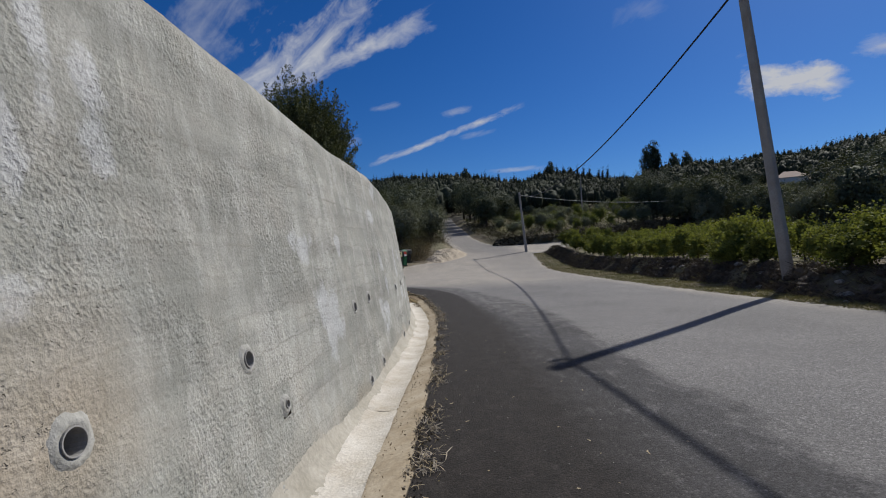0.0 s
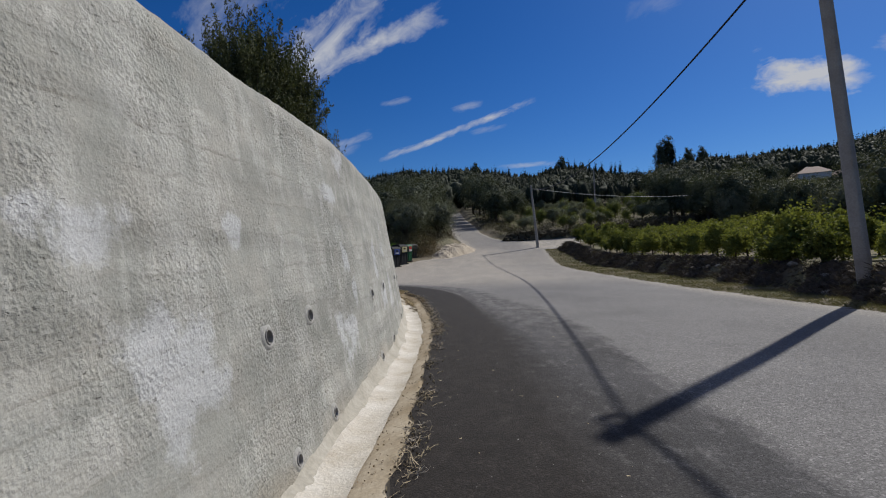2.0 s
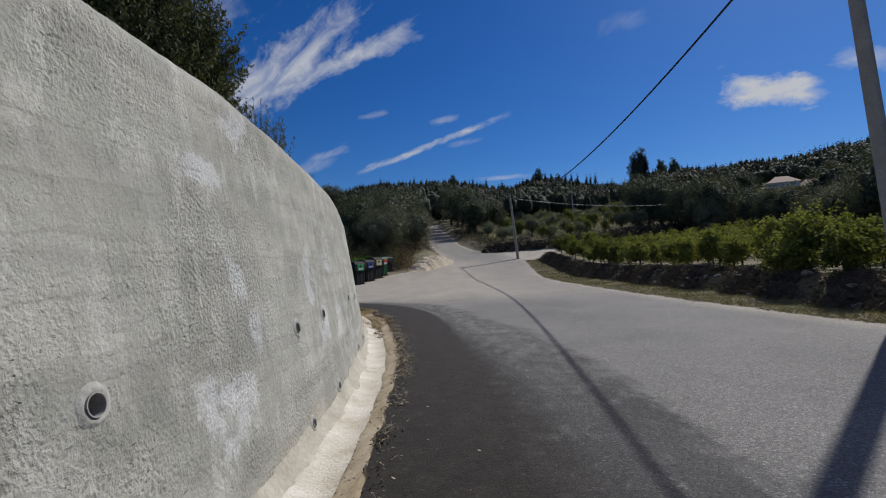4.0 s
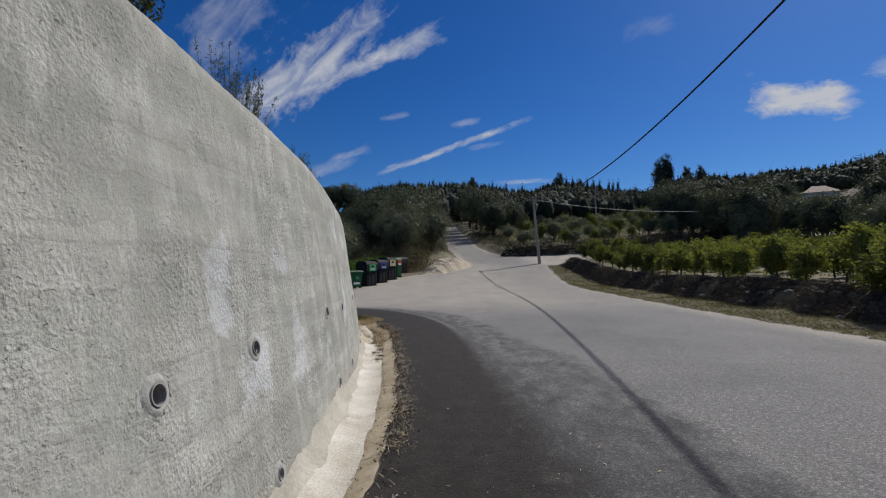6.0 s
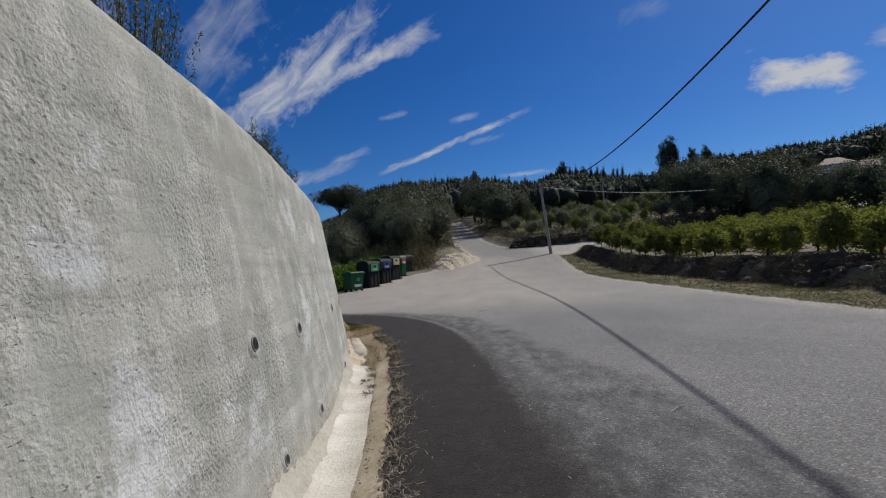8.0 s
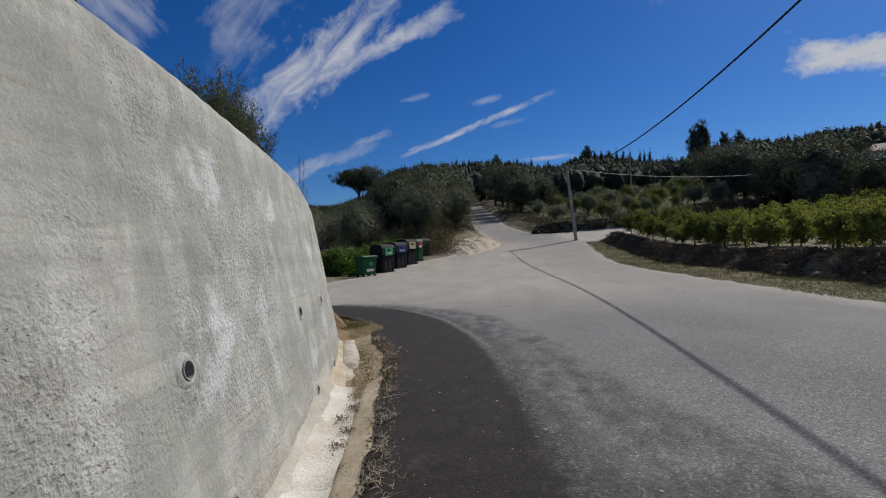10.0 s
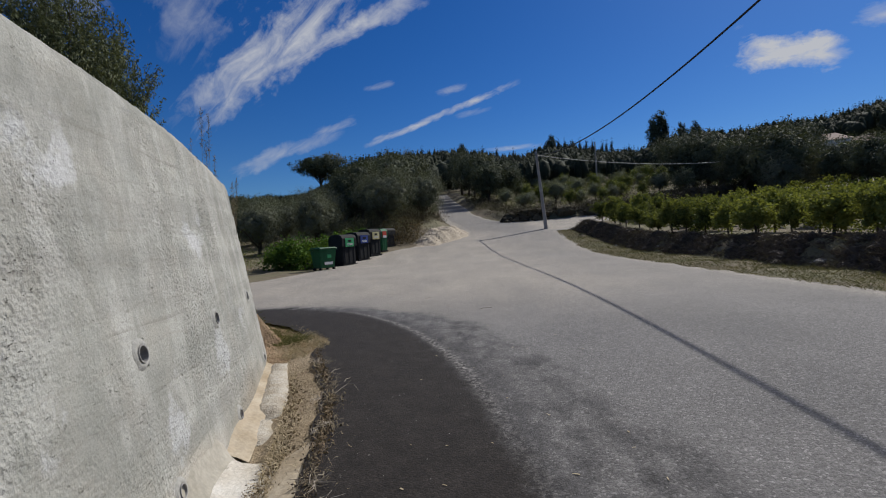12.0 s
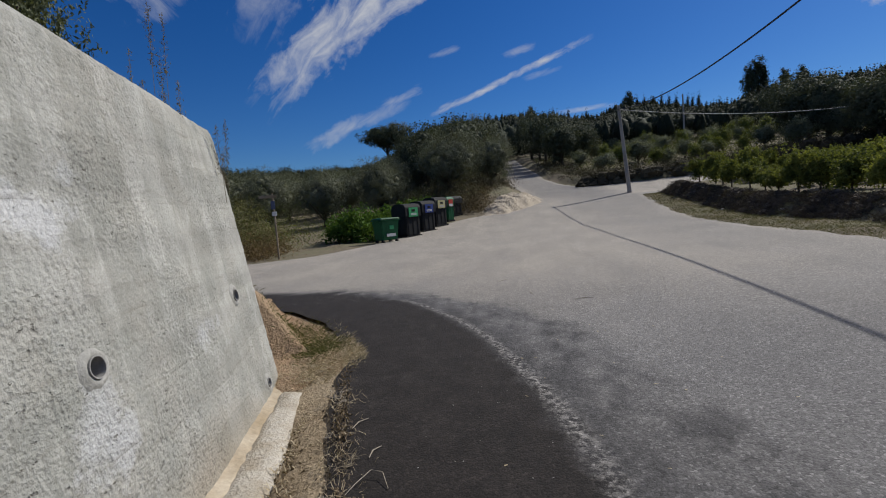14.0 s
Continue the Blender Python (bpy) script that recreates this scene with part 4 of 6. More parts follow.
# ---- sign post ----
def sign_post(x, y):
    ob = empty("sign_post", pose(x, y, put_on(x, y) - 0.1, 0, 0, 20), "thin wooden post with small blue and white plates", "sign post")
    v, f = tube_np([(0, 0, 0), (0.01, 0, 1.2), (0.0, 0, 2.35)], [0.035, 0.033, 0.03], 8)
    child("post", mesh_np("post", v, f, M_STRAWWOOD, True), ob)
    part("plate", box_bm((0.13, 0.02, 0.28), (0.0, -0.045, 1.95), 0.004), M_SLATEBLUE, ob, "small blue plate")
    part("plate", box_bm((0.15, 0.02, 0.14), (0.02, -0.045, 1.66), 0.004), M_WHITE, ob, "small pale plate")
    part("pointer", box_bm((0.55, 0.02, 0.10), (-0.15, -0.045, 2.24), 0.004), M_STRAWWOOD, ob, "weathered wooden pointer")


sign_post(-7.9, 27.4)


# ---- plants ----
def tree_mesh(seed, height, crown, leaf, clumps, per, spread, mat, trunk_h=None, trunk_r=0.12, hollow=0.4, up=0.2, loose=0.42, dense=0.0):
    """Trunk and crown meshes of one kind of tree, base at the origin."""
    g = np.random.default_rng(seed)
    trunk_h = trunk_h or height * 0.35
    cz = height - crown[2]
    pts, cs = clump_points(g, clumps, per, crown, spread, hollow)
    pts[:, 2] += cz
    cs = cs + (0, 0, cz)
    tubes = [tube_np([(0, 0, -0.2), (0.03, 0.02, trunk_h * 0.5), (0.08 * g.normal(), 0.08 * g.normal(), trunk_h)], [trunk_r * 1.3, trunk_r, trunk_r * 0.75], 8)]
    for c in cs[: min(14, len(cs))]:
        start = np.array([0, 0, trunk_h * g.uniform(0.6, 1.0)])
        midp = start + (c - start) * 0.5 + g.normal(size=3) * 0.12 * height * 0.3
        tubes.append(tube_np([start, midp, c], [trunk_r * 0.55, trunk_r * 0.33, trunk_r * 0.12], 5))
    tv, tf = join_np(tubes)
    lv, lf = leaves_np(pts, g, leaf[0], leaf[1], up, pts - (0, 0, cz - 0.25 * crown[2]), loose)
    if dense:
        lv, lf = join_np([(lv, lf), cores_np((cs - (0, 0, cz)) * 0.6 + (0, 0, cz), np.full((len(cs), 3), spread * dense) * g.uniform(0.8, 1.3, (len(cs), 1)), g)])
    return mesh_np("trunk", tv, tf, M_BARK, True), mesh_np("crown", lv, lf, mat, True)


def tree(name, meshes, m, label, category, group=""):
    ob = empty(name, m, label, category, group)
    child("trunk", meshes[0], ob)
    child("crown", meshes[1], ob)
    return ob


def at(x, y, rot=0, s=1.0):
    return Matrix.Translation((x, y, put_on(x, y) - 0.03)) @ Matrix.Rotation(radians(rot), 4, "Z") @ Matrix.Diagonal((s, s, s, 1))


def plant(ob, x, y, rot, s):
    c = copy_thing(ob, Matrix.Translation((x, y, put_on(x, y) - 0.03)) @ Matrix.Rotation(radians(rot), 4, "Z"))
    c.scale = (s, s, s)
    return c


g = np.random.default_rng(11)
# shrubs on top of the wall
def shrub_mesh(seed, height, crown, leaf, shoots, per, mat, spread=0.045):
    """A shrub of upright leafy shoots that fan out from its foot."""
    g = np.random.default_rng(seed)
    d = g.normal(size=(shoots, 3))
    d /= np.linalg.norm(d, axis=1, keepdims=True)
    reach = g.uniform(0.35, 1.0, (shoots, 1)) ** 0.6 * g.choice([0.85, 1.0, 1.12], (shoots, 1))
    tips = d * reach * np.asarray(crown) + (0, 0, height - crown[2])
    feet = tips * (0.35, 0.35, 0) + (0, 0, 0.05)
    bend = (tips + feet) / 2 + (tips - feet) * (-0.12, -0.12, 0.1)
    t = g.uniform(0.3, 1.0, (shoots, per, 1)) ** 0.7
    line = feet[:, None] * (1 - t) ** 2 + 2 * bend[:, None] * t * (1 - t) + tips[:, None] * t**2
    line = line + g.normal(size=line.shape) * spread * (1.25 - t)
    lv, lf = leaves_np(line.reshape(-1, 3), g, leaf[0], leaf[1], 1.2)
    tubes = [tube_np([f, m_, p], [0.012, 0.007, 0.002], 4) for f, m_, p in zip(feet[:90], bend[:90] * 0.5 + (feet[:90] + tips[:90]) * 0.25, tips[:90])]
    tubes.append(tube_np([(0, 0, -0.2), (0.03, 0.02, 0.3), (0.0, 0.05, 0.6)], [0.07, 0.06, 0.04], 8))
    tv, tf = join_np(tubes)
    return mesh_np("trunk", tv, tf, M_BARK, True), mesh_np("crown", lv, lf, mat)


tree("evergreen_shrub", shrub_mesh(21, 2.75, (0.95, 1.15, 1.35), (0.026, 0.008), 1900, 120, M_DARKOLIVE, 0.07), at(-2.5, 8.15), "dense dark evergreen shrub growing behind the concrete wall", "shrub")
tree("sparse_shrub", shrub_mesh(22, 2.6, (0.55, 0.85, 1.15), (0.026, 0.006), 170, 60, M_OLIVE), at(-2.65, 11.7), "thin twiggy shrub with few leaves behind the wall", "shrub")
tree("olive_shrub", shrub_mesh(23, 2.42, (0.75, 0.98, 1.18), (0.020, 0.0055), 1700, 110, M_SHRUB, 0.055), at(-3.1, 15.05), "grey-green young olive shrub behind the wall", "shrub")

# olive trees
olive = [tree_mesh(30 + i, 4.3, (2.1, 2.1, 1.8), (0.058, 0.020), 240, 105, 0.26, M_OLIVE, 1.0, 0.14, 0.40, loose=0.6, dense=1.0) for i in range(3)]
belt_olive = [tree_mesh(37 + i, 4.5, (2.35, 2.35, 2.05), (0.085, 0.030), 180, 54, 0.26, M_OLIVE, 1.0, 0.14, 0.40, loose=0.55, dense=0.85) for i in range(3)]
olive_far = [tree_mesh(34 + i, 4.6, (2.3, 2.3, 1.75), (0.12, 0.05), 120, 44, 0.32, M_OLIVEFAR, 1.4, 0.16, 0.35, dense=0.75) for i in range(3)]
dark = [tree_mesh(40 + i, 6.5, (2.8, 2.8, 2.7), (0.13, 0.07), 130, 50, 0.36, M_DARKLEAF, 1.6, 0.18, 0.4, dense=0.95) for i in range(3)]
sapling = [tree_mesh(46 + i, 3.2, (1.15, 1.15, 1.25), (0.08, 0.05), 70, 34, 0.2, M_GORSE, 0.9, 0.07, 0.35, dense=0.5) for i in range(2)]
HOUSE = (80, 101)
HOUSE_AZ = math.atan2(HOUSE[0], HOUSE[1] - 5)
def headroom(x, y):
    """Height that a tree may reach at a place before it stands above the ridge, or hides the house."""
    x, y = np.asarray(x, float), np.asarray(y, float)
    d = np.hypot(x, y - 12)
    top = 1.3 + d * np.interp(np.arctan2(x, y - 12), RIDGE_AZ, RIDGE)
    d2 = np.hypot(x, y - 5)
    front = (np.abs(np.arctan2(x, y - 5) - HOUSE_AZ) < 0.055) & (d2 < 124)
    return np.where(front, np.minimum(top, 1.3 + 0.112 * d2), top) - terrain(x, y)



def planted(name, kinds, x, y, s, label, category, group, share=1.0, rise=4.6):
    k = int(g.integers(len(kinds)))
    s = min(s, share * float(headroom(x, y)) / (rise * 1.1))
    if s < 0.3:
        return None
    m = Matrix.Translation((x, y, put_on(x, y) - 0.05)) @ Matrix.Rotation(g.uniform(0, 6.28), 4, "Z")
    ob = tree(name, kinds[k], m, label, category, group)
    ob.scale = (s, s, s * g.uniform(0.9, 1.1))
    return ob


OLIVES = [(-9.0, 44.3, 1.0), (-12.2, 41.6, 1.0), (-4.7, 48.6, 1.2), (-1.6, 53.5, 1.0), (-15.6, 41.0, 1.05), (-18.6, 38.5, 0.95), (-20.5, 44, 1.05), (-10.5, 55, 0.9), (-24, 40, 1.0), (-29, 44, 1.05), (-15, 49, 1.15),
          (-34, 40, 1.0), (-21, 53, 1.2), (-22.5, 33, 0.9), (-29, 34, 0.95), (-12.5, 47.5, 1.1), (-18, 48, 1.1)]
for x, y, s in OLIVES:
    planted("olive_tree", olive, x, y, s, "grey-green olive tree on dry ground beyond the junction", "tree", "olive trees beyond the junction", 1.08)
# loose rows of small olives climb the open slope
for i in range(11):
    for k in range(8):
        x, y = 9.5 + 5.2 * i + g.uniform(-1.6, 1.6), 60 + 6.4 * k + g.uniform(-2.0, 2.0)
        if g.random() < 0.95:
            planted("olive_tree", olive_far, x, y, g.uniform(0.38, 0.72), "small round olive tree on the dry hillside", "tree", "hillside olive trees")
for i in range(42):
    x, y = g.uniform(9, 52), g.uniform(59, 92)
    planted("young_fruit_tree", sapling, x, y, g.uniform(0.6, 1.0), "young yellow-green tree on the dry hillside", "tree", "young trees of the hillside", 1.0, 3.2)
# an unbroken belt of large trees behind the vines
for i in range(30):
    x, y = 29.5 + g.uniform(-1.0, 2.5), 1 + 2.15 * i + g.uniform(-0.8, 0.8)
    planted("belt_tree", belt_olive if g.random() < 0.45 else dark, x, y, g.uniform(0.85, 1.2), "large dark grey-green tree in the belt behind the vineyard", "tree", "trees behind the vineyard", 0.8, 5.0)
for i in range(80):
    x, y = g.uniform(33, 70), g.uniform(2, 66)
    planted("belt_tree", belt_olive if g.random() < 0.5 else dark, x, y, g.uniform(0.85, 1.25), "large dark grey-green tree in the belt behind the vineyard", "tree", "trees behind the vineyard", 0.88, 5.6)
ROADSIDE = [(-4.6, 66, 1.15), (-4.8, 75, 1.2), (-6, 82, 1.2), (-8.5, 88, 1.3), (-6, 97, 1.3), (7.6, 80, 1.15), (7.2, 87, 1.25), (6.6, 95, 1.3), (6.2, 104, 1.3), (5.2, 114, 1.4), (-5, 110, 1.4), (-12, 104, 1.4), (11, 84, 1.0), (42, 93, 1.3), (47, 92, 1.3), (33, 53, 1.1), (36, 58, 1.15), (31, 61, 1.05), (39, 51, 1.1), (30, 67, 1.1), (41, 62, 1.2), (45, 55, 1.2), (36, 46, 1.0), (43, 44, 1.1)]
for x, y, s in ROADSIDE:
    planted("oak_tree", dark, x, y, s, "dark evergreen oak beside the climbing road", "tree", "oaks along the climbing road", 1.0, 6.5)
for i in range(150):
    a = g.uniform(-0.85, -0.07)
    r = g.uniform(57, 118)
    x, y = r * math.sin(a), r * math.cos(a)
    planted("oak_tree", dark, x, y, g.uniform(0.8, 1.5), "dark evergreen oak on the wooded slope", "tree", "oaks on the slope", 1.0, 6.5)

# landmarks of the skyline
tall = tree_mesh(71, 20, (2.7, 2.7, 8.0), (0.26, 0.11), 85, 80, 0.52, M_DARKLEAF, 6, 0.3, 0.35, loose=0.7, dense=0.42)
broad = tree_mesh(73, 20, (4.0, 4.0, 7.6), (0.28, 0.13), 90, 85, 0.62, M_DARKLEAF, 7, 0.35, 0.45, loose=0.7, dense=0.45)
slim = tree_mesh(74, 20, (1.5, 1.5, 8.6), (0.22, 0.09), 70, 40, 0.5, M_FOREST, 5, 0.25, 0.25, dense=0.6)
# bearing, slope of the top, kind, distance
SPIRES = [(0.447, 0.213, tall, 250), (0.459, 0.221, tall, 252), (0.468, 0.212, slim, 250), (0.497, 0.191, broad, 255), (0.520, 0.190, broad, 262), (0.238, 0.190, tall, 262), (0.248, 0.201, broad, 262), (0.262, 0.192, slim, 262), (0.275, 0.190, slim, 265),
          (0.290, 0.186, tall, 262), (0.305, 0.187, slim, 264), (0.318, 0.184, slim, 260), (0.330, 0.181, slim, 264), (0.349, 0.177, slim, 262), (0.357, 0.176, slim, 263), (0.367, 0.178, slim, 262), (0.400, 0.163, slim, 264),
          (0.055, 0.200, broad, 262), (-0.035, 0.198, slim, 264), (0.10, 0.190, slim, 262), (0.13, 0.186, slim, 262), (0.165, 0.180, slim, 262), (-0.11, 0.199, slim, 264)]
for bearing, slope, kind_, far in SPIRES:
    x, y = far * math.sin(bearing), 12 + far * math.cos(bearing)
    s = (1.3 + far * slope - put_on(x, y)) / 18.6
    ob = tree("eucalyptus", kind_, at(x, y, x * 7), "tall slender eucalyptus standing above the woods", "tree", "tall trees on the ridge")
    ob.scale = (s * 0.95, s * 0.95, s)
pine = tree_mesh(72, 11.0, (6.3, 6.0, 2.5), (0.17, 0.08), 230, 80, 0.42, M_DARKLEAF, 7.4, 0.32, 0.5, dense=0.7)
tree("stone_pine", pine, at(-26.9, 115), "umbrella-shaped stone pine above the woods", "tree")


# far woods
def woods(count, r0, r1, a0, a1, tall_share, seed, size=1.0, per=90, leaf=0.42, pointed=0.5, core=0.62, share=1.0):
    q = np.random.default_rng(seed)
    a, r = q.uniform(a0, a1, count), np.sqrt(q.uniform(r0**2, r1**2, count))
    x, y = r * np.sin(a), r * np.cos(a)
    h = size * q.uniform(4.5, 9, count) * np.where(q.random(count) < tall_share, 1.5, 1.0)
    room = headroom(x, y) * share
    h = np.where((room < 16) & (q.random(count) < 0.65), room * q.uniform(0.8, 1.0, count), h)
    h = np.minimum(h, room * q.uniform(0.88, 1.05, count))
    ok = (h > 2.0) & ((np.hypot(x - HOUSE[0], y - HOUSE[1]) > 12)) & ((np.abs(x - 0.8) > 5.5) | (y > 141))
    x, y, h = x[ok], y[ok], h[ok]
    count = len(x)
    z = terrain(x, y)
    conifer = q.random(count) < pointed
    h = np.where(conifer, h * 1.12, h)
    w = np.where(conifer, 0.13 * h + 0.3, h * 0.42)
    p = q.normal(size=(count, per, 3))
    p /= np.linalg.norm(p, axis=2, keepdims=True)
    p *= q.uniform(0.5, 1.0, (count, per, 1)) * (1 + 0.25 * np.sin(5 * p[..., :1] + 4 * p[..., 1:2] + 3 * p[..., 2:] + q.uniform(0, 6, (count, 1, 1))))
    c = np.stack([x, y, z + h * 0.5], 1)[:, None, :] + p * np.stack([w, w, h * 0.5], 1)[:, None, :]
    k = np.clip((c[..., 2] - (z + h * 0.5)[:, None]) / (h * 0.5)[:, None], -1, 1)
    thin = np.where(conifer, 0.85, 0.25)[:, None]
    c[..., :2] = np.stack([x, y], 1)[:, None, :] + (c[..., :2] - np.stack([x, y], 1)[:, None, :]) * (1.0 - thin * np.maximum(k, 0))[..., None]
    lv, lf = leaves_np(c.reshape(-1, 3), q, leaf * 0.85, leaf * 0.5, 0.3, (p + (0, 0, 0.3)).reshape(-1, 3), 0.38)
    # dense inside of each crown, tapered like it
    cv, cf = cores_np(np.zeros((count, 3)), np.stack([w, w, h * 0.5], 1) * core, q, 0.2)
    cv = cv.reshape(count, -1, 3)
    up = np.clip(cv[..., 2] / (h * 0.5)[:, None], -1, 1)
    cv[..., :2] *= (1.0 - thin * np.maximum(up, 0))[..., None]
    cv = cv + np.stack([x, y, z + h * 0.5], 1)[:, None, :]
    return join_np([(lv, lf), (cv.reshape(-1, 3), cf)])


V, F = join_np([woods(800, 108, 150, -0.95, 0.42, 0.05, 5, 1.0, 210, 0.22, share=0.86), woods(420, 92, 150, 0.42, 1.15, 0.03, 8, 0.75, 200, 0.2, share=0.8), woods(2600, 150, 260, -0.95, 1.15, 0.25, 9, 1.0, 90, 0.34, share=0.93), woods(1500, 255, 335, -0.95, 1.2, 0.3, 6, 1.1, 60, 0.45, 0.35, share=0.9), woods(620, 285, 330, -0.6, 1.2, 0.6, 10, 1.35, 90, 0.30, 1.0, 0.7, share=1.03)])
tagged(new("far_woods", mesh_np("far_woods", V, F, M_FOREST, True)), "dark pine and oak woods covering the hills", "woods", kind="stuff")


# scrub on the slopes
def scrub(count, x0, x1, y0, y1, seed, size=0.5, per=14):
    q = np.random.default_rng(seed)
    x, y = q.uniform(x0, x1, count), q.uniform(y0, y1, count)
    ok = (x < np.interp(y, ROAD_LY, ROAD_LX) - 0.8) | (x > np.interp(y, ROAD_RY, ROAD_RX) + 0.8)
    x, y = x[ok], y[ok]
    h = size * q.uniform(0.4, 1.3, len(x))
    c = np.stack([x, y, terrain(x, y) + h * 0.4], 1)[:, None, :] + q.normal(size=(len(x), per, 3)) * (np.stack([h, h, h * 0.6], 1) * 0.6)[:, None, :]
    return c.reshape(-1, 3)


q = np.random.default_rng(77)
V, F = join_np([leaves_np(scrub(4200, 5, 75, 56, 112, 81, 0.62, 30), q, 0.07, 0.03), leaves_np(scrub(700, -9, -2.4, 45.5, 75, 82, 0.9, 40), q, 0.08, 0.04), leaves_np(scrub(1300, -42, -6.5, 33, 62, 83, 0.75, 30), q, 0.06, 0.024)])
tagged(new("hillside_scrub", mesh_np("hillside_scrub", V, F, M_SCRUB)), "low olive-green and straw-coloured scrub on the slopes", "scrub", kind="stuff")

V, F = join_np([leaves_np(scrub(170, 8, 60, 57.5, 105, 84, 1.0, 70), q, 0.08, 0.04), leaves_np(scrub(46, -15, -9.9, 27.5, 36, 86, 1.8, 190), q, 0.045, 0.014)])
tagged(new("yellow_green_shrubs", mesh_np("yellow_green_shrubs", V, F, M_GORSE)), "yellow-green shrubs scattered over the dry hillside", "scrub", kind="stuff")
V, F = join_np([leaves_np(scrub(200, -13, -8.3, 26.5, 30, 85, 0.8, 80), q, 0.05, 0.012, 0.6), leaves_np(scrub(150, -4.6, -1.7, 43.5, 50, 91, 0.9, 60), q, 0.06, 0.014, 0.6)])
tagged(new("dry_bracken", mesh_np("dry_bracken", V, F, M_BRACKEN)), "brown dry bracken round the sign post and the sand bank", "scrub", kind="stuff")
# brush along the far side of the side road; dark colour and balls paint shade
bx, by = np.linspace(6.8, 48, 150) + q.uniform(-0.3, 0.3, 150), q.uniform(56.0, 57.3, 150)
brush_v, brush_f = cores_np(np.stack([bx, by, terrain(bx, by) + 0.15], 1), q.uniform(0.3, 0.6, (150, 1)) * (1.2, 0.9, 0.9), q, 0.25)
V, F = join_np([leaves_np(scrub(1500, 6.0, 48, 55.7, 57.6, 87, 0.95, 50), q, 0.06, 0.026), (brush_v, brush_f), leaves_np(scrub(300, -6.0, -2.0, 43, 53, 89, 1.3, 60), q, 0.07, 0.018), leaves_np(scrub(170, -3.5, 0.3, 51.5, 62, 90, 1.0, 50), q, 0.07, 0.02), leaves_np(scrub(260, 4.5, 8.5, 57, 90, 88, 0.7, 40), q, 0.08, 0.03)])
tagged(new("roadside_brush", mesh_np("roadside_brush", V, F, M_SHADEDBRUSH)), "dry brush along the side road, coloured dark for the bank's shade", "brush", kind="stuff")

# brambles beside the containers
for x, y, s, k in ((-7.2, 33.0, 1.05, 0), (-6.3, 36.4, 0.95, 1), (-5.7, 39.2, 1.0, 2), (-5.3, 41.6, 0.95, 3), (-8.0, 33.9, 0.85, 4), (-6.75, 34.4, 0.95, 5)):
    q = np.random.default_rng(90 + k)
    pts, cs = clump_points(q, 60, 40, (1.15, 1.15, 0.75), 0.17, 0.2)
    pts[:, 2] = np.abs(pts[:, 2] + 0.7)
    lv, lf = leaves_np(pts, q, 0.07, 0.05, 0.3)
    ob = new("bramble_bush", mesh_np("bramble_bush", lv, lf, M_GREEN))
    ob.matrix_world = at(x, y, 40 * k, s)
    tagged(ob, "bright green leafy bramble bush beside the containers", "bush", "brambles")


# wild shrubs round the sign post
for k, (x, y, sx, sz) in enumerate(((-11.6, 30.6, 1.0, 1.0), (-14.6, 29.8, 1.1, 1.1), (-9.6, 29.6, 0.62, 0.55), (-17.5, 31, 1.2, 1.2))):
    q = np.random.default_rng(190 + k)
    pts, cs = clump_points(q, 110, 85, (1.7, 1.7, 1.35), 0.2, 0.3)
    pts[:, 2] = np.abs(pts[:, 2] + 1.1)
    lv, lf = leaves_np(pts, q, 0.05, 0.013, 0.5, pts - (0, 0, 0.8), 0.6)
    ob = new("wild_shrub", mesh_np("wild_shrub", lv, lf, M_WILD))
    ob.matrix_world = at(x, y, 70 * k)
    ob.scale = (sx, sx, sz)
    tagged(ob, "drooping yellow-green wild shrub behind the sign post", "shrub", "wild shrubs")


# house on the far hill
def far_house(x, y, rot):
    ob = empty("house", pose(x, y, put_on(x, y) - 1.9, 0, 0, rot), "white house with a pale tiled roof on the far hillside", "house")
    for wide, deep, tall, at_x, at_y in ((7.5, 8.0, 5.6, -2.6, 0.0), (6.5, 6.0, 3.9, 4.2, -0.6)):
        part("wall", box_bm((wide, deep, tall), (at_x, at_y, tall / 2 - 1.7), 0.0), M_WHITE, ob)
        top = tall - 1.7
        bm = bmesh.new()
        w, d = wide / 2 + 0.4, deep / 2 + 0.4
        r = [bm.verts.new((x_ + at_x, y_ + at_y, z_)) for x_, y_, z_ in ((-w, -d, top), (w, -d, top), (w, d, top), (-w, d, top), (-w * 0.35, 0, top + 2.2), (w * 0.35, 0, top + 2.2))]
        for f in ((0, 1, 5, 4), (1, 2, 5), (2, 3, 4, 5), (3, 0, 4), (3, 2, 1, 0)):
            bm.faces.new([r[i] for i in f])
        part("roof", bm, M_ROOFPALE, ob)
    for k in (-4.4, -1.2, 4.2):
        opening = part("window", box_bm((1.3, 0.1, 1.4), (k, -4.03 + 0.4 * (k > 1), 1.2)), M_RUBBER, ob, "dark window")
        part("sill", box_bm((1.5, 0.2, 0.12), (k, -4.06 + 0.4 * (k > 1), 0.44)), M_WHITE, opening)
    part("chimney", box_bm((0.8, 0.8, 1.8), (-3.6, 1.2, 5.4)), M_WHITE, ob)
    return ob


far_house(*HOUSE, -30).scale = (0.75, 0.75, 0.75)

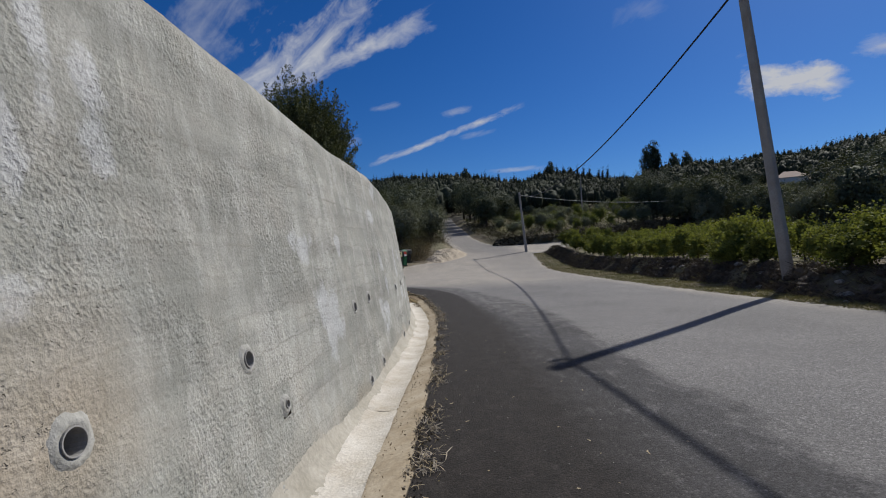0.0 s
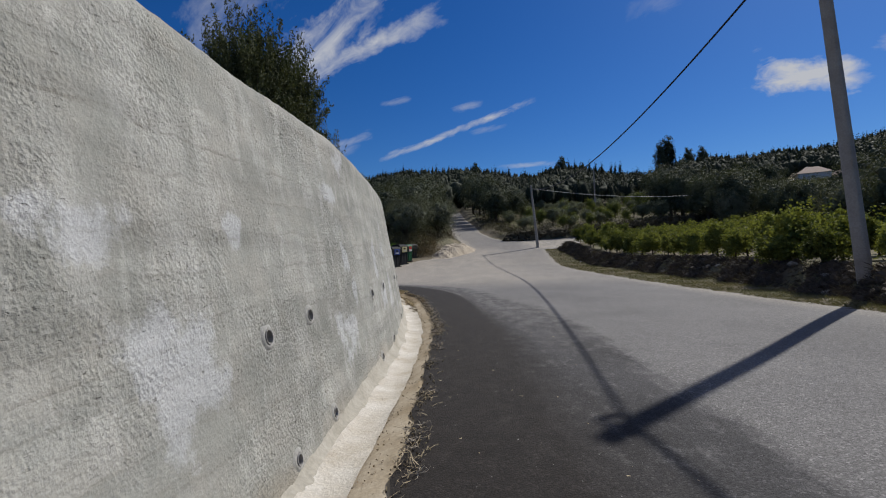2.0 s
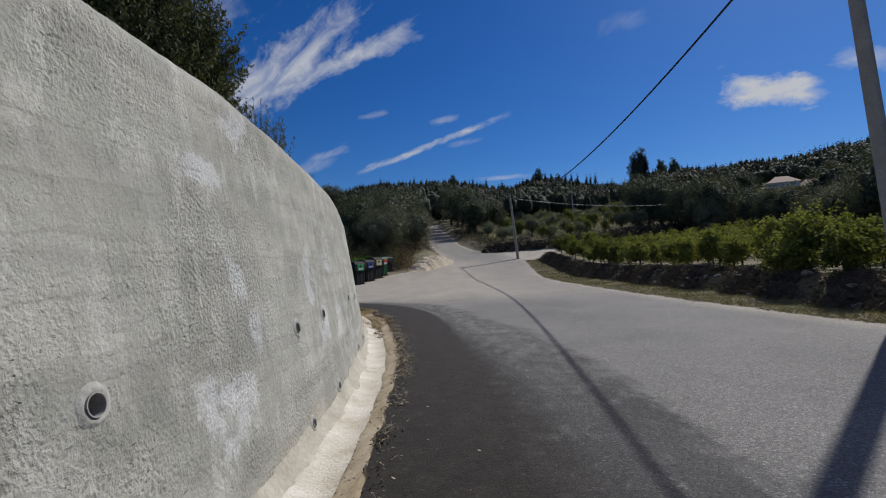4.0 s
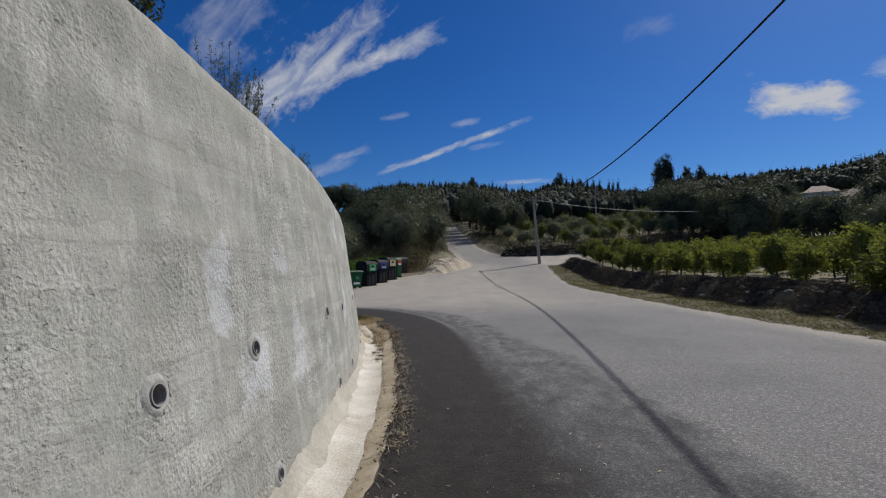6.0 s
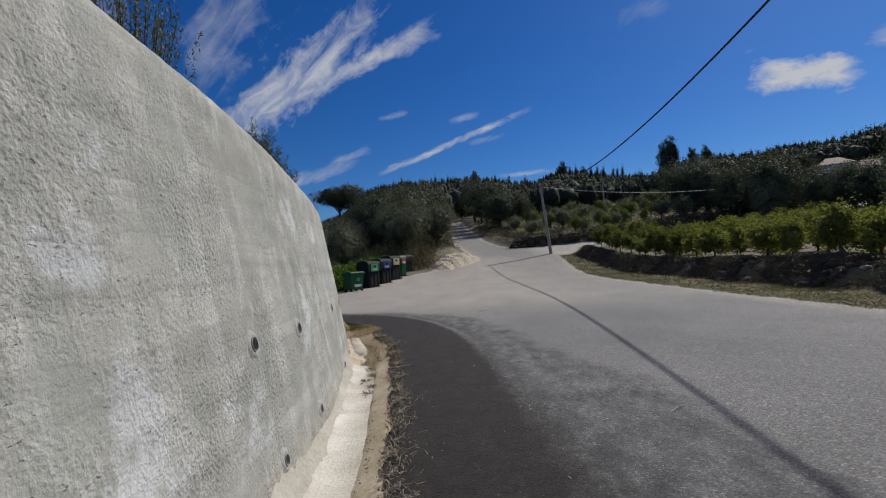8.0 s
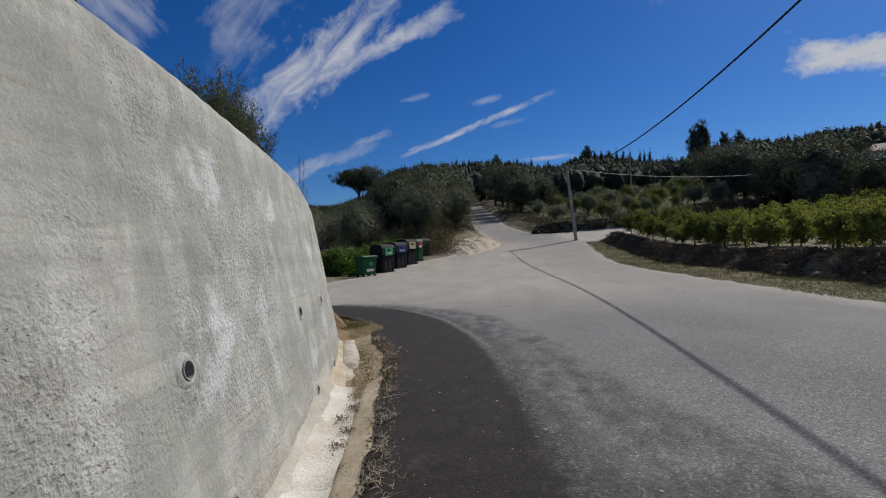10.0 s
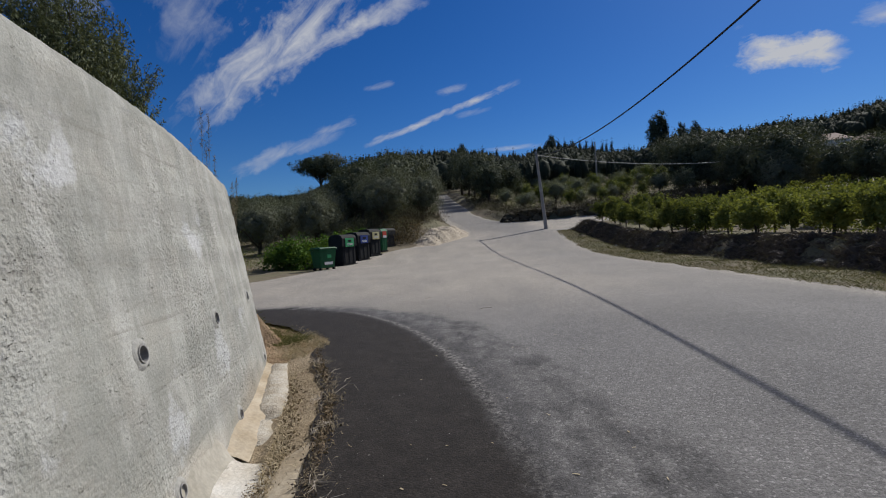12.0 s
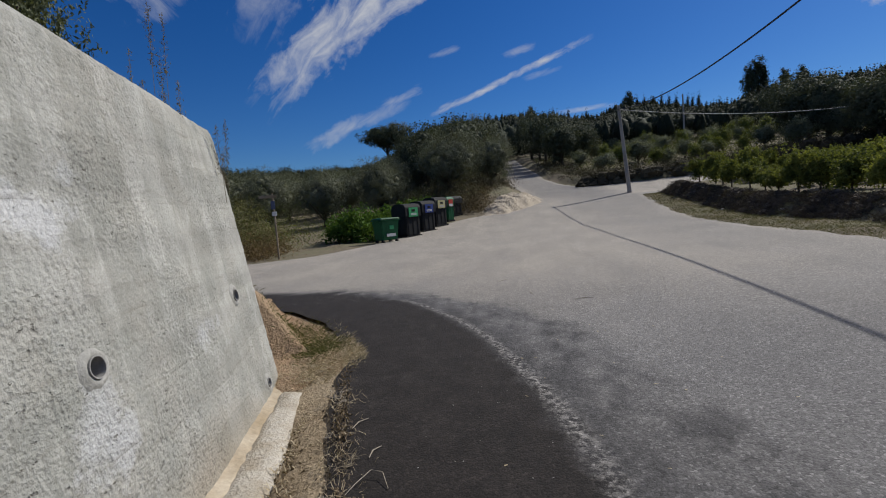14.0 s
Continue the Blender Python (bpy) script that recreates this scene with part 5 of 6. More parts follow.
# vineyard
vine = []
for i in range(4):
    q = np.random.default_rng(60 + i)
    pts, cs = clump_points(q, 60, 52, (0.55, 0.66, 0.62), 0.10, 0.3)
    shoots = q.normal(size=(7, 3)) * (0.35, 0.4, 0.12) + (0, 0, 0.55)
    pts = np.concatenate([pts] + [s_ * q.uniform(0.7, 1.25, (14, 1)) + q.normal(size=(14, 3)) * 0.05 for s_ in shoots])
    pts[:, 2] += 0.88
    inner = cs[:30] * 0.7 + (0, 0, 0.86)
    lv, lf = join_np([leaves_np(pts, q, 0.042, 0.037, 0.3), cores_np(inner, q.uniform(0.10, 0.17, (30, 1)) * np.ones(3), q, 0.25)])
    tubes = [tube_np([(0, 0, -0.1), (0.04, 0.02, 0.3), (0.02, -0.02, 0.62)], [0.045, 0.035, 0.03], 6)]
    for c in cs[:6]:
        tubes.append(tube_np([(0.02, -0.02, 0.6), c * 0.5 + (0, 0, 0.8), c + (0, 0, 0.98)], [0.02, 0.012, 0.006], 4))
    tv, tf = join_np(tubes)
    vine.append((mesh_np("trunk", tv, tf, M_BARK, True), mesh_np("foliage", lv, lf, M_VINE)))
rest = []
for row in range(9):
    for k in range(27):
        y = 5.0 + k * 1.55 + g.uniform(-0.3, 0.3)
        near = max(0.0, min(1.0, (22 - y) / 12))
        x = float(foot_x(y)) + 1.75 + row * 2.0 + g.uniform(-0.2, 0.2)
        if y > 45 - 0.1 * row:
            continue
        if row < 3:
            ob = empty("grape_vine", Matrix.Translation((x, y, put_on(x, y) - 0.03)) @ Matrix.Rotation(g.uniform(0, 6.28), 4, "Z"), "grape vine with yellow-green autumn leaves", "vine", "vines of the vineyard")
            s = g.uniform(0.85, 1.25) * (1 + 0.10 * near)
            ob.scale = (s * 0.85, s * 0.85, s * g.uniform(0.66, 1.0))
            a = vine[int(g.integers(4))]
            child("trunk", a[0], ob)
            child("foliage", a[1], ob)
        else:
            q = g
            pts, _ = clump_points(q, 16, 16, (0.5, 0.65, 0.5), 0.15, 0.3)
            rest.append(pts * (1, 1, 0.75) + (x, y, put_on(x, y) + 0.75))
for y in (4.6, 6.1, 7.4, 8.9, 10.3, 13.6, 15.4):
    x = float(foot_x(y)) + 0.75 + g.uniform(-0.1, 0.1)
    ob = empty("grape_vine", Matrix.Translation((x, y, put_on(x, y) - 0.12)) @ Matrix.Rotation(g.uniform(0, 6.28), 4, "Z"), "low grape vine trailing over the bank's edge", "vine", "vines of the vineyard")
    ob.scale = (0.9, 0.9, g.uniform(0.6, 0.8))
    a = vine[int(g.integers(4))]
    child("trunk", a[0], ob)
    child("foliage", a[1], ob)
lv, lf = leaves_np(np.concatenate(rest), g, 0.075, 0.065, 0.3)
tagged(new("vineyard_rows", mesh_np("vineyard_rows", lv, lf, M_VINE)), "further rows of yellow-green vines in the vineyard", "vineyard", kind="stuff")

# ---- gutter along the foot of the wall ----
gutter = empty("gutter", pose(0, 0, 0), "whitish mortar gutter along the foot of the wall", "gutter", kind="structure")
q = np.random.default_rng(15)


def bed(y):
    """Depth of the gutter's bed below the road."""
    return np.interp(y, [-6, 11.5, 13.8, 14.0, 14.12], [-0.11, -0.11, -0.085, -0.10, -0.16])


def gutter_strip(y0, y1, profile, name, mat, label="", groove=0.0, rough=0.0012):
    """A strip of the gutter from y0 to y1; profile(y) gives the rows of (distance from the wall, height)."""
    ys = np.linspace(y0, y1, max(4, int((y1 - y0) / 0.05)))
    rows = []
    ends = np.exp(-(((ys - y0) / 0.025) ** 2)) + np.exp(-(((ys - y1) / 0.025) ** 2))
    for k, (o, z) in enumerate(profile(ys)):
        wave = 0.004 * np.sin(4.3 * ys + 1.7 * k) + 0.003 * np.sin(13 * ys + 0.6 * k)
        rows.append(np.stack([wall_x(ys) + o + (wave if k else 0), ys, z - groove * ends + 0.003 * np.sin(6.1 * ys + 0.5 * k) + q.normal(size=len(ys)) * rough], 1))
    v = np.concatenate(rows)
    n = len(ys)
    f = [(a * n + i, (a + 1) * n + i, (a + 1) * n + i + 1, a * n + i + 1) for a in range(len(rows) - 1) for i in range(n - 1)]
    return child(name, mesh_np(name, v, np.array(f), mat, True), gutter, label)


def bed_profile(y):
    return [(o + 0.012 * np.sin(0.9 * y), bed(y) + dz) for o, dz in ((0.07, 0.034), (0.085, 0.030), (0.12, 0.014), (0.20, 0.0), (0.28, 0.0), (0.335, 0.008), (0.365, 0.016))]


def fillet_profile(y):
    return [(o + 0.012 * np.sin(0.9 * y), bed(y) + dz) for o, dz in ((-0.05, 0.24), (-0.015, 0.16), (0.01, 0.105), (0.04, 0.06), (0.075, 0.033), (0.11, 0.012))]


def flank_profile(y):
    width = edge_x(y) - wall_x(y) - 0.35
    return [(0.35 + f * width, bed(y) * k) for f, k in ((-0.2, 1.25), (0.0, 0.95), (0.25, 0.72), (0.5, 0.50), (0.75, 0.30), (0.95, 0.15), (1.2, 0.12), (1.6, 0.3))]


def kerb_profile(y):
    sink = 0.10 * np.exp(-(((y - y[0]) / 0.10) ** 2)) + 0.05 * np.exp(-(((y - y[-1]) / 0.05) ** 2))
    return [(o, dz - sink) for o, dz in ((0.04, -0.11), (0.07, -0.085), (0.10, -0.068), (0.13, -0.058), (0.20, -0.058), (0.26, -0.066), (0.29 + 0.012 * np.sin(5 * y), -0.085), (0.305 + 0.018 * np.sin(5 * y), -0.125), (0.315 + 0.018 * np.sin(5 * y), -0.2))]


def piece_profile(y):
    return [(o + 0.02 * np.sin(17 * y), dz + 0.02 * (y - 14.5) - 0.09 * np.exp(-(((y - 14.25) / 0.08) ** 2))) for o, dz in ((0.0, -0.14), (0.03, -0.115), (0.09, -0.10), (0.16, -0.10), (0.22, -0.112), (0.245, -0.14), (0.25, -0.18))]


def silt_profile(y):
    width, up = edge_x(y) - wall_x(y), 0.06 * smooth(15.2, 16.4, y) - 0.06 * smooth(14.15, 13.85, y)
    return [(-0.05 + 0 * y, up - 0.13), (0.16 + 0 * y, up - 0.14), (0.28 + 0 * y, up - 0.12), (0.35 + 0 * y, up * 0.6 - 0.09), (0.5 * (0.35 + width), up * 0.3 - 0.06), (width - 0.02, -0.022 + 0 * y), (width + 0.15, -0.02 + 0 * y), (width + 0.3, -0.05 + 0 * y)]


def edge_x(y):
    return np.interp(y, ROAD_LY, ROAD_LX)


JOINTS = [-5.0, -3.4, -1.5, 0.4, 2.3, 4.22, 6.35, 8.13, 10.04, 12.0, 14.1]
for ya, yb in zip(JOINTS[:-1], JOINTS[1:]):
    gutter_strip(ya, yb, bed_profile, "gutter_section", M_GUTTER, "", 0.007)
gutter_strip(14.25, 14.74, piece_profile, "gutter_section", M_SLAB, "broken piece of mortar", 0.0, 0.006)
gutter_strip(14.76, 16.36, kerb_profile, "gutter_section", M_SLAB, "short stained mortar kerb", 0.0, 0.005)
gutter_strip(-5.0, 14.1, fillet_profile, "gutter_fillet", M_FILLET, "stained mortar fillet against the wall")
gutter_strip(-5.0, 14.1, flank_profile, "gutter_flank", M_CHANNEL, "beige silt on the gutter's outer flank")
gutter_strip(14.1, 16.5, lambda y: [(o + 0.01 * np.sin(2.3 * y), z - 0.03 * smooth(14.4, 14.1, y)) for o, z in ((-0.05, 0.01), (-0.01, -0.03), (0.03, -0.058), (0.07, -0.07), (0.11, -0.085), (0.15, -0.11))], "gutter_fillet", M_CHANNEL, "tan mortar and silt against the wall's foot")
gutter_strip(13.7, 16.6, silt_profile, "gutter_flank", M_SILT, "ochre-brown silt in the broken gutter")

# ---- litter along the edge of the asphalt ----
TUFTS = [2.2, 2.86, 2.95, 3.37, 3.76, 4.77, 5.02, 5.2, 6.02, 7.2, 8.1, 9.15, 9.5, 9.86, 10.1, 10.5, 10.9, 11.4, 11.9, 12.3, 12.8, 13.1, 13.6, 14.2, 14.8, 15.3, 15.9]


def littered(count, y0, y1, spread, seed, out=0.07):
    """Places in tufts just outside the edge of the asphalt."""
    q = np.random.default_rng(seed)
    tufts = np.array([t for t in TUFTS if y0 <= t <= y1])
    w = q.uniform(0.3, 1.0, len(tufts))
    k = q.choice(len(tufts), count, p=w / w.sum())
    yy = np.where(q.random(count) < 0.7, tufts[k] + q.normal(size=count) * 0.13, q.uniform(y0, y1, count))
    xx = edge_x(yy) + out + q.normal(size=count) * spread
    return np.stack([xx, yy, np.where(xx > edge_x(yy) - 0.02, 0.006, -0.012 - 0.6 * np.maximum(edge_x(yy) - 0.02 - xx, 0))], 1), q


def lying_np(roots, rng, length=0.12, width=0.003, lift=1.0):
    """Stalks lying on the ground, bent and crossed."""
    n = len(roots)
    a = rng.uniform(0, 2 * math.pi, n)
    l = length * rng.uniform(0.3, 1.4, (n, 1))
    d = np.stack([np.cos(a), np.sin(a), rng.uniform(0.0, 0.16 * lift, n)], 1)
    s = np.stack([-np.sin(a), np.cos(a), 0 * a], 1) * width * rng.uniform(0.6, 2.0, (n, 1))
    mid = roots + d * l * 0.5 + np.stack([0 * a, 0 * a, rng.uniform(0.0, 0.02 * lift, n)], 1)
    tip = roots + d * l
    tip[:, 2] = roots[:, 2] + rng.uniform(0.0, 0.03 * lift, n)
    v = np.stack([roots - s, roots + s, mid + s, mid - s, mid - s, mid + s, tip + s * 0.4, tip - s * 0.4], 1).reshape(-1, 3)
    return v, np.arange(8 * n).reshape(2 * n, 4)


p1, qa = littered(480, -1, 9.4, 0.06, 101, 0.07)
p2, qb = littered(1500, 9.0, 16.2, 0.075, 102, 0.06)
V, F = join_np([lying_np(p1, qa, 0.06, 0.0017), lying_np(p2, qb, 0.05, 0.0009)])
tagged(new("dry_grass_litter", mesh_np("dry_grass_litter", V, F, M_STRAW)), "bleached dry grass litter along the edge of the asphalt", "litter", kind="stuff")
p3, qc = littered(2200, -1, 16.5, 0.055, 103, 0.03)
V, F = leaves_np(p3, qc, 0.012, 0.007, 0.2)
tagged(new("dark_crumbs", mesh_np("dark_crumbs", V, F, M_DRYBRUSH)), "dark crumbs of soil and asphalt along the edge", "debris", kind="stuff")

# ---- dried weeds lying at the edge ----
def weed_np(q, x, y, stems, reach, thick, z=0.006):
    """A dead weed lying on the ground: bent stems that fork from one root."""
    out, turn = [], q.uniform(0, 2 * math.pi)
    for k in range(stems):
        a, l = turn + q.normal() * 0.8, reach * q.uniform(0.4, 1.1)
        bend = q.normal() * 0.5
        pts = [np.array((x, y, z))]
        for step in range(3):
            a += bend
            pts.append(pts[-1] + np.array((math.cos(a), math.sin(a), 0)) * l / 3)
            pts[-1][2] = z + abs(q.normal()) * 0.018
        out.append(tube_np(pts, [thick, thick * 0.9, thick * 0.7, thick * 0.35], 4))
        if q.random() < 0.6:
            b = a + q.choice((-1, 1)) * q.uniform(0.5, 1.1)
            fork = pts[1] + np.array((math.cos(b), math.sin(b), 0)) * l * 0.45
            fork[2] = z + abs(q.normal()) * 0.02
            out.append(tube_np([pts[1], fork], [thick * 0.7, thick * 0.3], 4))
    return out


q = np.random.default_rng(151)
weeds = {True: [], False: []}
for t in TUFTS:
    for k in range(2 if t < 12 else 3):
        y = t + q.normal() * 0.12
        x = float(edge_x(y)) + q.uniform(-0.02, 0.14)
        pale = bool(q.random() < (0.9 if t < 12 else 0.55))
        weeds[pale] += weed_np(q, x, y, int(q.integers(4, 9)), q.uniform(0.08, 0.19), q.uniform(0.0014, 0.0032), 0.008)
for pale, mat_ in ((True, M_DEADWOOD), (False, M_STRAWWOOD)):
    V, F = join_np(weeds[pale])
    tagged(new("dead_weeds", mesh_np("dead_weeds", V, F, mat_)), "bleached dead weeds lying on the asphalt's edge" if pale else "brown dead weeds lying on the asphalt's edge", "weeds", kind="stuff")
# heaps of withered weeds where the gutter is broken
n = 2600
yy = np.concatenate([q.normal(14.3, 0.28, n // 3), q.normal(15.4, 0.45, n // 3), q.uniform(13.2, 16.5, n - 2 * (n // 3))])
side = np.where(q.random(n) < 0.3, 0.14 + 0.07 * q.normal(size=n), np.where(q.random(n) < 0.75, 0.93 + 0.09 * q.normal(size=n), q.random(n)))
xx = wall_x(yy) + 0.30 + (edge_x(yy) + 0.10 - wall_x(yy) - 0.30) * side
heap = 0.06 * np.exp(-(((side - 0.9) / 0.22) ** 2)) * (0.55 + 0.45 * np.sin(5.3 * yy) * np.sin(2.1 * yy + 1))
zz = np.where(side > 0.9, -0.01, -0.09 + 0.08 * side) + heap * q.random(n)
roots = np.stack([xx, yy, zz], 1)
V, F = join_np([leaves_np(roots[: 2 * n // 3], q, 0.017, 0.007, 0.2), lying_np(roots[2 * n // 3 :], q, 0.05, 0.0014)])
tagged(new("withered_weeds", mesh_np("withered_weeds", V, F, M_WITHERED)), "heaped brown withered weeds and roots beside the broken gutter", "litter", kind="stuff")
n = 700
yy = q.uniform(-1, 13.8, n)
xx = wall_x(yy) + 0.36 + np.abs(q.normal(size=n)) * 0.10
V, F = leaves_np(np.stack([xx, yy, np.full(n, -0.085) + 0.25 * np.maximum(xx - wall_x(yy) - 0.36, 0)], 1), q, 0.009, 0.005, 0.1)
tagged(new("gutter_crumbs", mesh_np("gutter_crumbs", V, F, M_WITHERED)), "brown crumbs and leaf bits lying on the gutter's flank", "debris", kind="stuff")

patches = np.array([(0.30, 12.55), (0.33, 12.8), (0.25, 13.05), (0.34, 13.3), (0.31, 13.62), (0.36, 13.85)])
k = q.integers(len(patches), size=900)
yy = patches[k, 1] + q.normal(size=900) * 0.05
xx = wall_x(yy) + patches[k, 0] + q.normal(size=900) * 0.035
V, F = leaves_np(np.stack([xx, yy, bed(yy) + 0.016 + 0.012 * q.random(900)], 1), q, 0.008, 0.004, 0.1)
tagged(new("leaf_patches", mesh_np("leaf_patches", V, F, M_WITHERED)), "dark patches of leaf litter lying in the white gutter", "litter", kind="stuff")

# ---- ochre bank at the end of the wall ----
q = np.random.default_rng(120)


def bank_height(x, y):
    """The soil that closes the gutter and climbs behind the wall's end."""
    flat = np.interp(y, [16.2, 16.36, 16.6, 16.9, 17.2, 18.7, 19.2], [-0.12, -0.065, -0.03, -0.012, -0.04, -0.045, -0.02]) + 0.03 * np.exp(-(((x + 1.75) / 0.25) ** 2 + ((y - 17.2) / 0.35) ** 2))
    toe = np.where(y > 17.1, -2.0 - 0.69 * (y - 17.1), -2.0 - 1.1 * (17.1 - y))
    slope = np.clip(1.25 * (toe - x), 0, np.interp(y, [16.4, 17.4, 18.5, 19.3], [0.85, 0.66, 0.32, 0.05]))
    return flat + slope * smooth(16.45, 16.65, y)


sy, sx = np.meshgrid(np.linspace(16.2, 19.9, 120), np.linspace(0, 1, 130), indexing="ij")
left = -3.1 - 0.85 * (sy - 16.2)
right = edge_x(np.minimum(sy, 19.3)) + 0.12
SX = left + (right - left) * sx
clod = 0.018 * np.sin(9 * SX + 4 * sy) * np.sin(6 * sy) + q.normal(size=SX.shape) * 0.008 * smooth(16.4, 16.8, sy)
SZ = bank_height(SX, sy) + clod * smooth(0, 0.3, right - SX) - 0.05 * smooth(0.14, 0.0, right - SX)
idx = np.arange(SX.size).reshape(SX.shape)
quads = np.stack([idx[:-1, :-1], idx[:-1, 1:], idx[1:, 1:], idx[1:, :-1]], -1).reshape(-1, 4)
tagged(new("ochre_bank", mesh_np("ochre_bank", np.stack([SX, sy, SZ], -1).reshape(-1, 3), quads, M_REDSOIL, True)), "bare ochre soil bank at the end of the wall", "soil bank", kind="structure")


def strewn(count, spots):
    """Places round the given spots: (x, y, spread x, spread y)."""
    k = q.integers(len(spots), size=count)
    sp = np.array(spots)[k]
    x, y = sp[:, 0] + q.normal(size=count) * sp[:, 2], sp[:, 1] + q.normal(size=count) * sp[:, 3]
    x = np.minimum(x, edge_x(y) + 0.12)
    x = np.where(y < WALL_END, np.maximum(x, wall_x(np.minimum(y, WALL_END)) + 0.03), x)
    return np.stack([x, y, bank_height(x, y) + 0.01], 1)


r = strewn(4200, [(-1.95, 17.25, 0.13, 0.2), (-2.15, 17.5, 0.16, 0.25), (-2.5, 17.95, 0.2, 0.25), (-1.85, 17.1, 0.1, 0.15)])
V, F = blades_np(r, q, 0.045, 0.0016, 0.8)
tagged(new("green_weeds", mesh_np("green_weeds", V, F, M_GREENWEED)), "short green and yellowing weeds at the end of the wall", "weeds", kind="stuff")
r = strewn(3600, [(-1.58, 17.15, 0.1, 0.2), (-1.5, 17.0, 0.08, 0.15), (-1.6, 16.75, 0.12, 0.16), (-1.8, 16.7, 0.15, 0.12), (-1.72, 17.5, 0.1, 0.25), (-2.0, 17.9, 0.1, 0.25), (-1.75, 16.5, 0.15, 0.08)])
k = r[:, 0] > edge_x(r[:, 1]) - 0.35
V, F = join_np([blades_np(r[k][::3], q, 0.05, 0.0014, 1.0), lying_np(r, q, 0.06, 0.0013)])
tagged(new("dry_weeds", mesh_np("dry_weeds", V, F, M_STRAW)), "dry straw-coloured weeds on the ochre bank", "weeds", kind="stuff")
yy = np.concatenate([q.uniform(13.7, 16.4, 400), q.normal(14.1, 0.4, 1100)])
xx = wall_x(yy) + 0.30 + np.abs(q.normal(size=1500)) * 0.09
V, F = lying_np(np.stack([xx, yy, np.full(1500, -0.075)], 1), q, 0.05, 0.0016)
tagged(new("gutter_straw", mesh_np("gutter_straw", V, F, M_STRAW)), "bits of dry grass lying in the broken gutter", "litter", kind="stuff")

# reeds and dry stalks above the wall's end
reeds = []
for x, y, top, n in ((-2.35, 15.9, 2.78, 5), (-2.42, 15.7, 2.45, 3), (-2.34, 16.46, 2.28, 5)):
    q = np.random.default_rng(int(y * 10))
    foot = max(put_on(x, y), float(bank_height(x, y))) - 0.02
    stalks, plumes = [], []
    for k in range(n):
        r = np.array((q.normal() * 0.03, q.normal() * 0.03, 0.0))
        tip = r + (0.05 + q.normal() * 0.05, 0.06 + q.normal() * 0.07, (top - foot) * q.uniform(0.78, 1.0))
        stalks.append(tube_np([r, (r + tip) / 2 + q.normal(size=3) * 0.02, tip], [0.004, 0.003, 0.0015], 3))
        f = q.random((150, 1)) ** 0.8
        plumes.append(tip - (tip - r) * f * (0.42 / (top - foot)) + q.normal(size=(150, 3)) * (0.006 + 0.03 * f * (1.1 - f)))
    base = np.array((x, y, foot))
    for v, f in stalks + [leaves_np(np.concatenate(plumes), q, 0.013, 0.0025, 1.0)]:
        reeds.append((v + base, f))
V, F = join_np([(v, f) for v, f in reeds])
tagged(new("dry_reeds", mesh_np("dry_reeds", V, F, M_REED)), "tall dry brown reeds with feathery heads behind the wall", "reeds", kind="stuff")

# ---- vineyard bank ----
q = np.random.default_rng(130)


def right_x(y):
    return np.interp(y, ROAD_RY, ROAD_RX)


n = 34000
yy = q.uniform(2, 46.5, n)
xx = right_x(yy) - 0.10 + (foot_x(yy) - right_x(yy) + 0.25) * q.random(n) + 0.10 * np.sin(3.1 * yy) * np.sin(1.3 * yy)
V, F = blades_np(np.stack([xx, yy, np.maximum(terrain(xx, yy), base_height(xx, yy) - 0.01)], 1), q, 0.075, 0.005, 0.9)
tagged(new("verge_grass", mesh_np("verge_grass", V, F, M_GRASS)), "short yellow-green grass on the verge", "grass", kind="stuff")
n = 7000
yy = q.uniform(2, 46.2, n)
yy = yy[np.sin(2.1 * yy) * np.sin(0.83 * yy + 1) > -0.2]
n = len(yy)
xx = foot_x(yy) + q.uniform(0.0, 1.3, n)
V, F = blades_np(np.stack([xx, yy, terrain(xx, yy) + 0.06], 1), q, 0.12, 0.0035, 0.8)
tagged(new("bank_grass", mesh_np("bank_grass", V, F, M_GRASS)), "yellow-green grass tufts growing through the bank's brush", "grass", kind="stuff")
n = 2900
yy = q.uniform(2, 46.2, n)
# thick in heaps, thin where the soil shows
yy = yy[q.random(n) < np.clip(0.8 + 0.4 * np.sin(2.3 * yy + 0.4) * np.sin(0.77 * yy) + 0.02 * (yy - 22), 0.2, 1)]
n = len(yy)
xx = foot_x(yy) + 0.02 + 1.0 * q.random(n) ** 1.1
size = q.uniform(0.45, 1.2, n) * (0.85 + 0.55 * np.sin(2.3 * yy + 0.4) * np.sin(0.77 * yy))
d = q.normal(size=(n, 90, 3))
d /= np.linalg.norm(d, axis=2, keepdims=True)
d[..., 2] = np.abs(d[..., 2])
c = np.stack([xx, yy, terrain(xx, yy) - 0.02], 1)[:, None, :] + d * (q.uniform(0.45, 1.1, (n, 90, 1)) * np.array([0.22, 0.27, 0.21])) * size[:, None, None]
core = [cores_np(np.stack([xx, yy, terrain(xx, yy)], 1), np.stack([size * 0.13, size * 0.16, size * 0.13], 1), q)]
stem = np.repeat(np.stack([xx, yy, terrain(xx, yy) + 0.02], 1), 46, 0) + q.normal(size=(n * 46, 3)) * (0.13, 0.16, 0.03)
V, F = join_np([leaves_np(c.reshape(-1, 3), q, 0.026, 0.007, 0.3, d.reshape(-1, 3), 0.8), blades_np(stem[::2], q, 0.13, 0.0035, 0.9)] + core)
tagged(new("bank_brush", mesh_np("bank_brush", V, F, M_DRYBRUSH)), "dark withered brush covering the bank below the vines", "brush", kind="stuff")
stone_meshes = []
